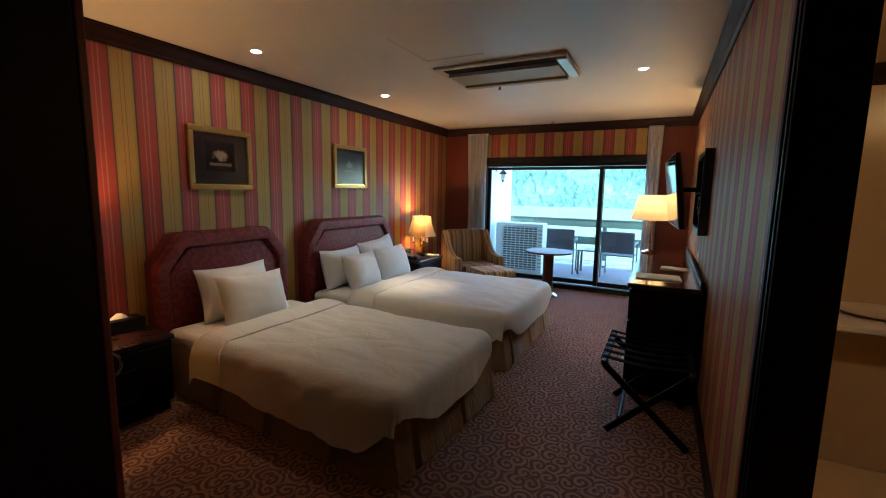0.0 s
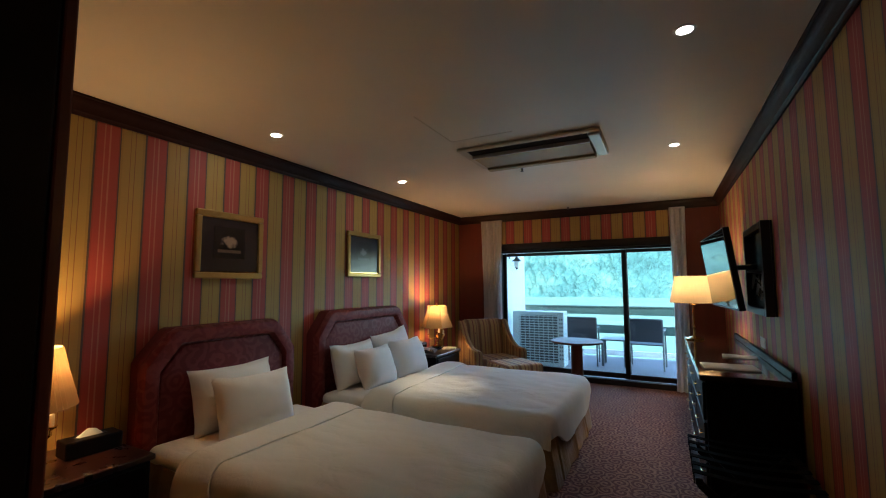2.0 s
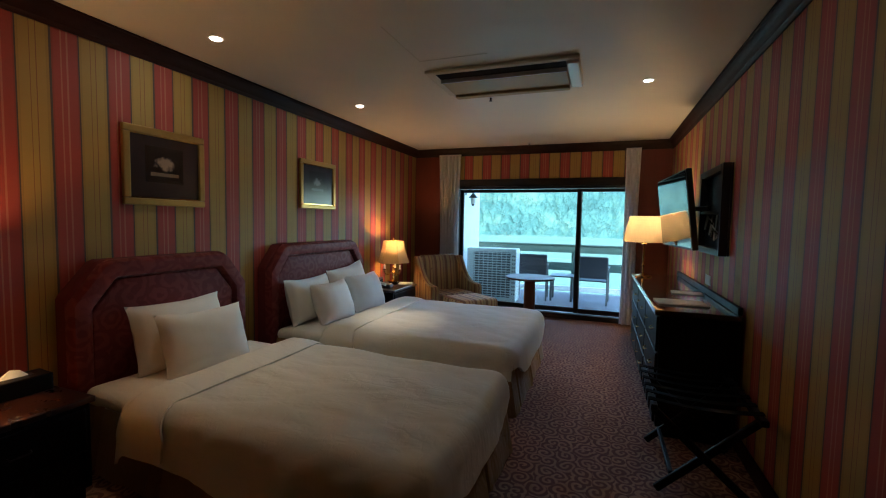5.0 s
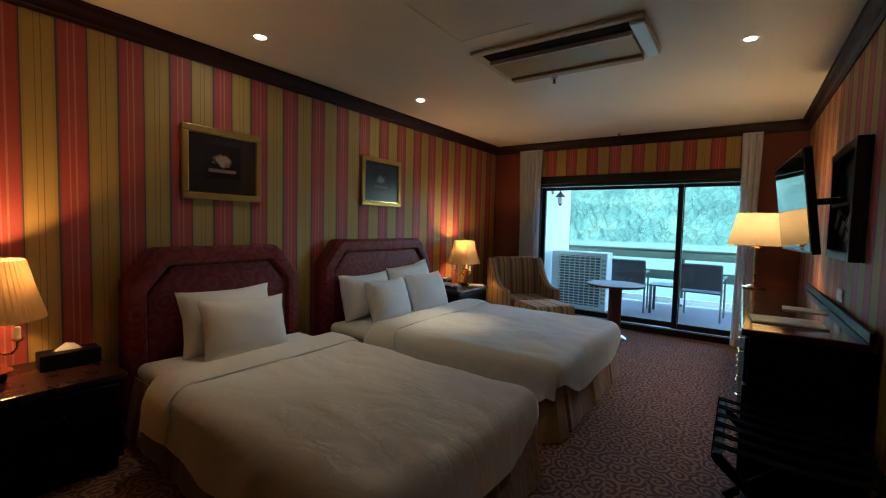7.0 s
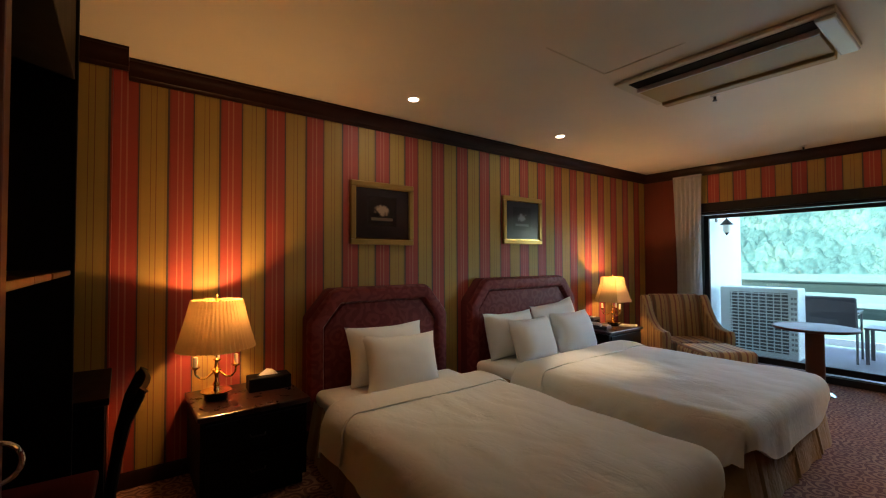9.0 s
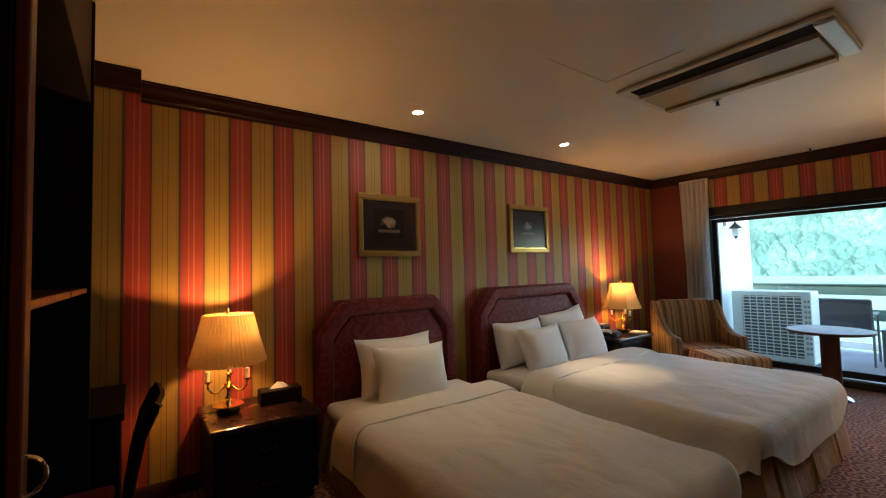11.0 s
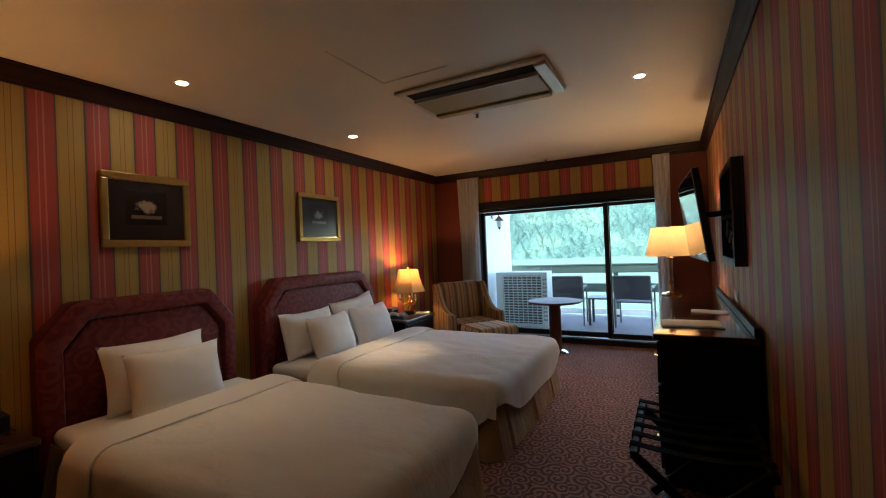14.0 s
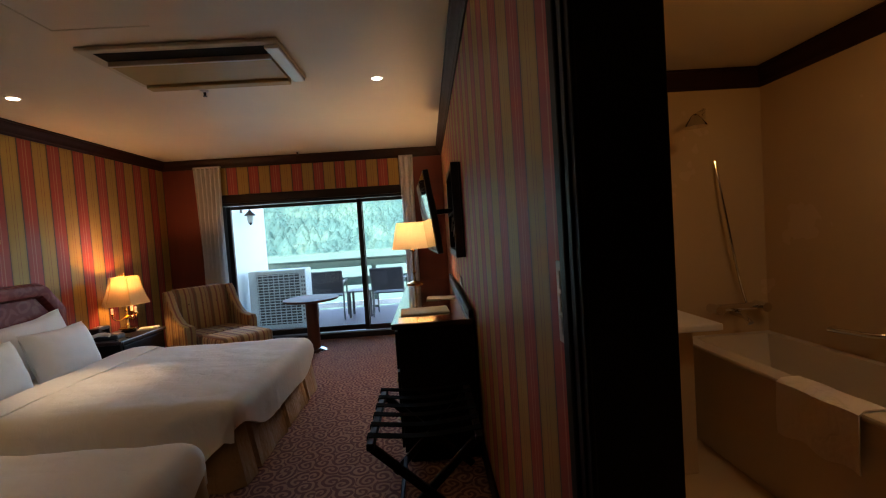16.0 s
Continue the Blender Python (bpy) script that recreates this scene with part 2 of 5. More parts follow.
M_bedwall = striped("wallpaper_bed_wall", 1, 0.126)
M_eastwall = striped("wallpaper_east_wall", 1, 1.40)
M_valance = striped("wallpaper_window_wall", 0, -1.839)
M_carpet = carpet_material()
M_ceiling = plain("ceiling_paint", (0.79, 0.72, 0.585), 0.47, var=0.09, scale=1.1, bump=0.25, fine=2.2)
M_mahogany = wood_material("mahogany", (0.012, 0.004, 0.003), (0.042, 0.012, 0.008), 0.26)
M_polished = wood_material("polished_mahogany_top", (0.012, 0.004, 0.003), (0.042, 0.012, 0.008), 0.10, 1.0)
# dark wood, its base colour lowered to near black to hold the fronts' shade
M_dark = wood_material("dark_wood_with_shade", (0.0022, 0.0012, 0.001), (0.0065, 0.003, 0.0022), 0.48, 0.0)
M_crown = wood_material("crown_mahogany", (0.014, 0.004, 0.003), (0.040, 0.012, 0.008), 0.42, 0.05)
M_redwood = wood_material("red_brown_panel", (0.105, 0.017, 0.008), (0.185, 0.034, 0.016), 0.45, 0.1)
M_tablewood = wood_material("polished_table_wood", (0.08, 0.026, 0.014), (0.15, 0.052, 0.027), 0.42, 0.0)
M_linen = linen("white_linen", (0.82, 0.785, 0.68), 0.15)
M_pillow = linen("pillow_cotton", (0.85, 0.83, 0.79), 0.035)
M_skirt = linen("bronze_bed_skirt", (0.36, 0.215, 0.085), 0.5)
M_damask = damask("wine_damask")
M_damask2 = plain("wine_border_cloth", (0.14, 0.024, 0.024), 0.6, var=0.2, scale=20, fine=600)
M_gold = plain("gilt_frame", (0.46, 0.29, 0.09), 0.35, 0.75, var=0.25, scale=40)
M_brass = plain("polished_brass", (0.78, 0.52, 0.18), 0.16, 1.0, var=0.1, scale=30, bump=0)
M_chrome = plain("chrome", (0.75, 0.75, 0.76), 0.12, 1.0, var=0.05, bump=0)
M_shade = shade_material("pleated_shade_cloth", (0.43, 0.275, 0.115), 0.90)
M_shade2 = shade_material("plain_shade_cloth", (0.66, 0.55, 0.37), 0.82)
M_panelled = shade_material("amber_shade_cloth", (0.56, 0.40, 0.20), 0.90)
M_bulb = glowing("bulb", (1.0, 0.72, 0.38), 6.0)
M_downlight = glowing("downlight_lens", (1.0, 0.86, 0.62), 20.0)
M_downlight_dim = glowing("downlight_lens_dim", (1.0, 0.93, 0.80), 4.0)
M_white = plain("white_plastic", (0.72, 0.71, 0.68), 0.45, var=0.05, scale=8)
M_acwhite = plain("air_unit_white", (0.68, 0.61, 0.46), 0.5, var=0.05, scale=5)
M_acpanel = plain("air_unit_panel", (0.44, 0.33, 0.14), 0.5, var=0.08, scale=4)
M_slot = plain("slot_black", (0.004, 0.004, 0.004), 0.9, var=0.1)
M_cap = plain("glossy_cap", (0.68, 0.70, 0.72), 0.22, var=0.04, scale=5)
M_condenser = plain("condenser_enamel", (0.62, 0.66, 0.66), 0.5, var=0.08, scale=5)
M_grille = plain("dark_grille", (0.24, 0.25, 0.255), 0.5, var=0.3, scale=10)
M_coil = plain("condenser_coil", (0.07, 0.075, 0.08), 0.6, var=0.4, scale=7)
M_black = plain("black_plastic", (0.012, 0.012, 0.013), 0.4, var=0.3, scale=25)
M_screen = plain("screen_glass", (0.006, 0.006, 0.008), 0.05, var=0.1, bump=0)
M_screen.node_tree.nodes["Principled BSDF"].inputs["Specular IOR Level"].default_value = 0.9
M_frame = plain("dark_bronze_aluminium", (0.025, 0.018, 0.016), 0.35, 0.4, var=0.2, scale=20)
M_glass = glass_material("window_glass")
M_sheer = sheer("sheer_curtain", (0.90, 0.90, 0.92), 0.06)
M_upholstery = upholstery("striped_upholstery")
M_cushion = plain("brown_seat_cloth", (0.26, 0.15, 0.10), 0.8, var=0.25, scale=15, fine=500)
M_stool = upholstery("pale_striped_stool_cloth", 1.8, 0.17)
M_deck = plain("balcony_deck", (0.19, 0.165, 0.185), 0.7, var=0.15, scale=3)
M_render = plain("white_render", (0.80, 0.82, 0.82), 0.8, var=0.04, scale=3)
M_railpaint = plain("green_grey_rail_paint", (0.055, 0.10, 0.085), 0.6, var=0.2, scale=6)
M_mesh = plain("grey_woven_mesh", (0.055, 0.055, 0.065), 0.7, var=0.2, scale=120)
M_alu = plain("grey_aluminium_tube", (0.15, 0.155, 0.165), 0.4, 0.7, var=0.1)
M_field = plain("pale_meadow", (0.075, 0.135, 0.09), 0.95, var=0.5, scale=0.05, fine=2.0, bump=0)
M_forest = foliage("forest_leaves", (0.095, 0.205, 0.185))
M_tile = plain("cream_bath_tile", (0.60, 0.46, 0.26), 0.25, var=0.08, scale=2, bump=0.02)
M_enamel = plain("bath_enamel", (0.70, 0.64, 0.52), 0.15, var=0.03, scale=2, bump=0)
M_towel = linen("towel_cotton", (0.86, 0.82, 0.74), 0.5)
M_paper = plain("paper", (0.75, 0.73, 0.68), 0.7, var=0.05)
M_strap = plain("black_webbing", (0.006, 0.0065, 0.007), 0.85, var=0.2, scale=80)

for m in (M_dark, M_crown, M_strap, M_damask, M_damask2, M_tablewood):
    m.node_tree.nodes["Principled BSDF"].inputs["Specular IOR Level"].default_value = 0.18

M_strap.node_tree.nodes["Principled BSDF"].inputs["Specular IOR Level"].default_value = 0.04

X0, X1, Y1, H = -3.22, 0.45, 6.42, 2.5


# ---- shape helpers ----
def box(bm, x0, x1, y0, y1, z0, z1, bevel=0.0, segs=2, m=None):
    r = bmesh.ops.create_cube(bm, size=1)
    vs = r["verts"]
    bmesh.ops.scale(bm, vec=(x1 - x0, y1 - y0, z1 - z0), verts=vs)
    bmesh.ops.translate(bm, vec=((x0 + x1) / 2, (y0 + y1) / 2, (z0 + z1) / 2), verts=vs)
    if m is not None:
        bmesh.ops.transform(bm, matrix=m, verts=vs)
    if bevel:
        es = list({e for v in vs for e in v.link_edges})
        bmesh.ops.bevel(bm, geom=es, offset=bevel, segments=segs, affect="EDGES", profile=0.5, clamp_overlap=True)
    return bm


def lathe(bm, profile, segs=24, centre=(0, 0, 0), pleat=0.0, pleats=0):
    """Turn (radius, height) pairs round the vertical; pleat waves the radius."""
    rings = []
    for r, z in profile:
        ring = []
        for i in range(segs):
            a = 2 * math.pi * i / segs
            rr = r * (1 + (pleat * (1 if i % 2 else -1) if pleats else 0))
            ring.append(bm.verts.new((centre[0] + rr * math.cos(a), centre[1] + rr * math.sin(a), centre[2] + z)))
        rings.append(ring)
    for a, b in zip(rings, rings[1:]):
        for i in range(segs):
            j = (i + 1) % segs
            bm.faces.new((a[i], a[j], b[j], b[i]))
    return rings


def solid_lathe(bm, profile, segs=24, centre=(0, 0, 0)):
    rings = lathe(bm, profile, segs, centre)
    bm.faces.new(rings[0][::-1])
    bm.faces.new(rings[-1])
    return bm


def tube(bm, points, r, segs=8):
    """A round bar along the points."""
    pts = [Vector(p) for p in points]
    rings = []
    for i, p in enumerate(pts):
        d = (pts[min(i + 1, len(pts) - 1)] - pts[max(i - 1, 0)]).normalized()
        u = d.cross(Vector((0, 0, 1)) if abs(d.z) < 0.9 else Vector((1, 0, 0))).normalized()
        v = d.cross(u)
        rings.append([bm.verts.new(p + (u * math.cos(2 * math.pi * k / segs) + v * math.sin(2 * math.pi * k / segs)) * r) for k in range(segs)])
    for a, b in zip(rings, rings[1:]):
        for k in range(segs):
            bm.faces.new((a[k], a[(k + 1) % segs], b[(k + 1) % segs], b[k]))
    bm.faces.new(rings[0][::-1])
    bm.faces.new(rings[-1])
    return bm


def beam(bm, a, b, w, t, bevel=0.004):
    """A square bar from a to b."""
    a, b = Vector(a), Vector(b)
    m = Matrix.Translation((a + b) / 2) @ (b - a).to_track_quat("Z", "Y").to_matrix().to_4x4()
    return box(bm, -w / 2, w / 2, -t / 2, t / 2, -(b - a).length / 2, (b - a).length / 2, bevel, 1, m)


def sweep(bm, profile, start, end, out):
    """A moulding: (outward, up) pairs drawn from start to end; out is the outward direction."""
    out = Vector(out)
    a = [bm.verts.new(Vector(start) + out * p + Vector((0, 0, q))) for p, q in profile]
    b = [bm.verts.new(Vector(end) + out * p + Vector((0, 0, q))) for p, q in profile]
    k = len(profile)
    for i in range(k):
        j = (i + 1) % k
        bm.faces.new((a[i], a[j], b[j], b[i]))
    bm.faces.new(a[::-1])
    bm.faces.new(b)
    return bm


def thicken(bm, t):
    """Give a cloth sheet a thickness along its normals, and close its hems."""
    bm.normal_update()
    top = list(bm.verts)
    rim = [e for e in bm.edges if e.is_boundary]
    faces = list(bm.faces)
    low = {v: bm.verts.new(v.co - v.normal * t) for v in top}
    for f in faces:
        bm.faces.new([low[v] for v in reversed(f.verts)])
    for e in rim:
        a, b = e.verts
        bm.faces.new((a, b, low[b], low[a]))
    return bm


def mesh_of(name, bm, material, smooth=False):
    me = bpy.data.meshes.new(name)
    bmesh.ops.recalc_face_normals(bm, faces=bm.faces)
    bm.to_mesh(me)
    bm.free()
    me.materials.append(material)
    if smooth:
        me.polygons.foreach_set("use_smooth", [True] * len(me.polygons))
        me.set_sharp_from_angle(angle=radians(40))
    return me


def part(name, bm, material, parent=None, label="", smooth=False):
    ob = new(name, mesh_of(name, bm, material, smooth))
    if parent is not None:
        ob.parent = parent
    if label:
        ob["label"] = label
    return ob


def slab(name, dims, material, parent=None, bevel=0.0, label="", m=None):
    return part(name, box(bmesh.new(), *dims, bevel=bevel, m=m), material, parent, label)


def thing(name, label, category, group="", at=None):
    ob = new(name)
    ob.empty_display_size = 0.1
    if at is not None:
        ob.matrix_world = at
    return tagged(ob, label, category, group)


def structure(name, bm, material, label="", smooth=False):
    return tagged(part(name, bm, material, None, "", smooth), label, kind="structure")


# ---- the room's shell ----
structure("floor", box(bmesh.new(), -3.6, 0.60, -1.6, 6.62, -0.12, 0), M_carpet, "brown carpet with golden scroll pattern")
structure("ceiling", box(bmesh.new(), -3.6, 0.60, -1.6, 6.62, H, H + 0.12), M_ceiling, "beige painted ceiling")
structure("wall_west", box(bmesh.new(), -3.4, X0, -1.6, 6.62, 0, H), M_bedwall, "red and mustard striped wallpaper wall")
structure("wall_west_pier", box(bmesh.new(), X0 + 0.001, -3.07, -1.599, 0.425, 0.001, H - 0.001), M_bedwall, "striped wallpaper pier standing forward")
structure("wall_east", box(bmesh.new(), X1, 0.60, 1.42, 6.62, 0, H), M_eastwall, "red and mustard striped wallpaper wall")
structure("wall_east_lintel", box(bmesh.new(), X1, 0.60, 0.42, 1.417, 2.1, H), M_eastwall, "striped wallpaper above the bathroom door")
structure("wall_entry", box(bmesh.new(), X1, 0.60, -1.6, 0.417, 0, H), M_eastwall, "striped wallpaper wall of the entry")
structure("wall_south", box(bmesh.new(), -3.6, 2.6, -1.75, -1.603, 0, H + 0.12), M_mahogany, "dark wood entry wall")
structure("wall_north", box(bmesh.new(), X0, X1, Y1, 6.60, 2.03, H), M_valance, "striped wallpaper band above the window")
structure("wall_north_west_panel", box(bmesh.new(), X0, -2.56, Y1 + 0.01, 6.60, 0, 2.03), M_redwood, "red-brown wood panel beside the window")
structure("wall_north_east_panel", box(bmesh.new(), 0.01, X1, Y1 + 0.01, 6.60, 0, 2.03), M_redwood, "red-brown wood panel beside the window")
for xa, xb in ((X0, -2.80), (0.05, X1)):
    structure("trim", box(bmesh.new(), xa, xb, Y1 - 0.012, Y1, 0, 2.41, 0.002), M_redwood, "red-brown wood panel beside the window")

CROWN = [(0, 0), (0, -0.115), (0.010, -0.115), (0.014, -0.098), (0.022, -0.092), (0.025, -0.075), (0.042, -0.045), (0.056, -0.032), (0.059, -0.015), (0.068, -0.012), (0.068, 0)]
BASE = [(0, 0.004), (0.018, 0.004), (0.018, 0.075), (0.012, 0.09), (0, 0.095)]
for name, prof, z in (("trim", CROWN, H - 0.002), ("baseboard", BASE, 0.0)):
    for a, b, o in (((X0, 0.495 if z else 0.426), (X0, Y1), (1, 0, 0)), ((X1, 1.42), (X1, Y1), (-1, 0, 0)), ((-3.07, -1.6), (-3.07, 0.493 if z else 0.424), (1, 0, 0))):
        structure(name, sweep(bmesh.new(), prof, (*a, z), (*b, z), o), M_crown, "dark mahogany moulding", True)
structure("trim", sweep(bmesh.new(), CROWN, (X0, Y1 - 0.012, H - 0.002), (X1, Y1 - 0.012, H - 0.002), (0, -1, 0)), M_crown, "dark mahogany moulding", True)
structure("trim", sweep(bmesh.new(), CROWN, (X1, -1.6, H - 0.002), (X1, 1.417, H - 0.002), (-1, 0, 0)), M_crown, "dark mahogany moulding", True)

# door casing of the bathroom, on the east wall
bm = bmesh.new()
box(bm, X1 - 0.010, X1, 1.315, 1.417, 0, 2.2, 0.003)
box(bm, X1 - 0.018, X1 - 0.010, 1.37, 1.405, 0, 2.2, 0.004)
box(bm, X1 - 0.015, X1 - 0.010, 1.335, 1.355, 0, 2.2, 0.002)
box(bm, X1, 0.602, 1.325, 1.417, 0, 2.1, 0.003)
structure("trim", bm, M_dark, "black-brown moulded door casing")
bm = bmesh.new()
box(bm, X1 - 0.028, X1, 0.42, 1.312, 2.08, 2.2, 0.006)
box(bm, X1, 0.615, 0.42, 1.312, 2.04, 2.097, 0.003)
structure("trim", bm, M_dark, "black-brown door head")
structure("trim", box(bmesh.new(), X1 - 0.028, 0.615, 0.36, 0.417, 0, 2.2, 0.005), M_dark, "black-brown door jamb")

# ---- sliding window ----
win = tagged(new("window_1"), "dark bronze sliding glass door to the balcony", "window", kind="structure")
WX0, WX1, WM = -2.56, 0.01, -0.70
slab("head_rail", (WX0, WX1, 6.44, 6.60, 1.92, 2.03), M_frame, win, 0.004)
slab("upper_track", (WX0 + 0.04, WX1 - 0.04, 6.47, 6.58, 1.885, 1.918), M_frame, win, 0.003)
slab("jamb_left", (WX0, WX0 + 0.05, 6.44, 6.60, 0.0, 1.918), M_frame, win, 0.004)
slab("jamb_right", (WX1 - 0.05, WX1, 6.44, 6.60, 0.0, 1.918), M_frame, win, 0.004)
slab("sill_track", (WX0 + 0.052, WX1 - 0.052, 6.44, 6.62, 0.0, 0.07), M_frame, win, 0.004)
slab("track_rib", (WX0 + 0.052, WX1 - 0.052, 6.455, 6.465, 0.072, 0.082), M_alu, win)
for xa, xb, y in ((WX0 + 0.055, WM + 0.035, 6.555), (WM - 0.035, WX1 - 0.055, 6.50)):
    leaf = new("sliding_leaf")
    leaf.parent = win
    slab("stile", (xa, xa + 0.06, y - 0.02, y + 0.02, 0.085, 1.88), M_frame, leaf, 0.004)
    slab("stile", (xb - 0.06, xb, y - 0.02, y + 0.02, 0.085, 1.88), M_frame, leaf, 0.004)
    slab("rail", (xa + 0.062, xb - 0.062, y - 0.02, y + 0.02, 0.085, 0.155), M_frame, leaf, 0.004)
    slab("rail", (xa + 0.062, xb - 0.062, y - 0.02, y + 0.02, 1.835, 1.88), M_frame, leaf, 0.004)
    g = slab("pane", (xa + 0.055, xb - 0.055, y - 0.003, y + 0.003, 0.15, 1.84), M_glass, leaf)
    g.visible_shadow = False
slab("latch", (WM - 0.02, WM + 0.01, 6.462, 6.478, 0.95, 1.08), M_black, win, 0.003)


def curtain(label, x0, x1, y, z0, z1, folds, depth):
    bm = bmesh.new()
    nx, nz = folds * 8, 14
    grid = []
    for k in range(nz + 1):
        f = k / nz
        row = []
        for i in range(nx + 1):
            u = i / nx
            pinch = 1 - 0.25 * math.sin(math.pi * f) * 0.5
            x = x0 + (x1 - x0) * (0.5 + (u - 0.5) * pinch)
            d = depth * (0.55 + 0.45 * (1 - f)) * math.sin(2 * math.pi * folds * u + 0.6 * math.sin(4 * f)) + 0.012 * noise.noise((u * 9, f * 3, x0))
            row.append(bm.verts.new((x, y + d, z0 + (z1 - z0) * f)))
        grid.append(row)
    for a, b in zip(grid, grid[1:]):
        for i in range(nx):
            bm.faces.new((a[i], a[i + 1], b[i + 1], b[i]))
    thicken(bm, 0.002)
    c = thing("curtain", label, "curtain", "curtains at the window")
    part("cloth", bm, M_sheer, c, "", True)
    bm = bmesh.new()
    box(bm, x0, x1, y - 0.02, y + 0.02, z1 - 0.002, z1 + 0.018, 0.004)
    part("heading", bm, M_sheer, c)


curtain("gathered pale sheer curtain beside the window", -2.80, -2.45, 6.36, 0.012, 2.385, 6, 0.042)
curtain("narrow pale sheer curtain hanging by the window", -0.12, 0.065, 6.36, 0.012, 2.385, 3, 0.022)

# ---- ceiling fittings ----
SPOTS = ((-2.72, 2.172, 1.9, 60, (0.55, 0.08)), (-2.68, 3.818, 8.2, 29, (0.70, -0.35)), (-0.095, 3.805, 0.9, 60, (0, 0.08)), (-0.087, 2.076, 0.5, 60, (0, 0.08)))
for x, y, power, wide, lean in SPOTS:
    d = thing("downlight", "small white recessed ceiling downlight, lit", "ceiling light", "ceiling downlights")
    bm = bmesh.new()
    lathe(bm, [(0.030, -0.001), (0.034, -0.006), (0.045, -0.006), (0.048, 0.0)], 24, (x, y, H))
    part("ring", bm, M_white, d, "", True)
    bm = bmesh.new()
    solid_lathe(bm, [(0.031, -0.004), (0.031, -0.001)], 24, (x, y, H))
    part("lens", bm, M_downlight if x < -1 else M_downlight_dim, d, "glowing lens")
    lamp("SPOT", "downlight_beam", power, SPOT_WARM, look((x, y, H - 0.012), (x + lean[0], y + lean[1], 0)), 0.025, wide)

ac = thing("ceiling_air_conditioner", "cream ceiling cassette air conditioner with dark slot", "air conditioner")
AX0, AX1, AY0, AY1 = -1.685, -0.570, 3.095, 3.685
slab("panel_frame", (AX0, AX1, AY0, AY1, H - 0.026, H - 0.001), M_acwhite, ac, 0.010)
slab("slot", (AX0 + 0.08, AX1 - 0.09, AY0 + 0.045, AY0 + 0.15, H - 0.030, H - 0.0265), M_slot, ac, 0.001)
slab("slot_lip", (AX0 + 0.08, AX1 - 0.09, AY0 + 0.152, AY0 + 0.17, H - 0.058, H - 0.0265), M_white, ac, 0.003)
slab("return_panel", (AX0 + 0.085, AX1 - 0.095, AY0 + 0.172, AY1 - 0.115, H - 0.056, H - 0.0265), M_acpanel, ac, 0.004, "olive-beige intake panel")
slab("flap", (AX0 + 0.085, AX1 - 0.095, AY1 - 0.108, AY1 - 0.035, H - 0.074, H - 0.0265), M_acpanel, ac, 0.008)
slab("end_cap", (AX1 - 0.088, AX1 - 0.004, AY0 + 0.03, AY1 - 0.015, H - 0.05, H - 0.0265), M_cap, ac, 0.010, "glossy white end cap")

bm = bmesh.new()
for a in (((-1.645, -1.637), (2.35, 2.921)), ((-1.645, -1.15), (2.913, 2.921))):
    box(bm, a[0][0], a[0][1], a[1][0], a[1][1], H - 0.0035, H - 0.0005)
structure("trim", bm, M_acwhite, "fine seam of a ceiling hatch")


def sprinkler(x, y, label):
    s = thing("sprinkler", label, "sprinkler", "ceiling sprinklers")
    bm = bmesh.new()
    solid_lathe(bm, [(0.028, -0.0005), (0.03, -0.006), (0.012, -0.012)], 20, (x, y, H))
    part("rosette", bm, M_white, s, "", True)
    bm = bmesh.new()
    solid_lathe(bm, [(0.010, -0.010), (0.008, -0.034), (0.015, -0.038), (0.015, -0.042)], 14, (x, y, H))
    part("head", bm, M_frame, s, "", True)


sprinkler(-1.368, 3.88, "small metal sprinkler head under the ceiling")
sprinkler(-1.39, 6.18, "small metal sprinkler head near the window")


# ---- beds ----
def fold_over(e, r, top):
    """Cloth past an edge by e: outward and downward reach round a rounded edge of radius r."""
    if e <= 0:
        return 0.0, 0.0
    a = e / r
    if a < math.pi / 2:
        return r * math.sin(a), r * (1 - math.cos(a))
    return r + 0.10 * (e - r * math.pi / 2), r + 0.98 * (e - r * math.pi / 2)


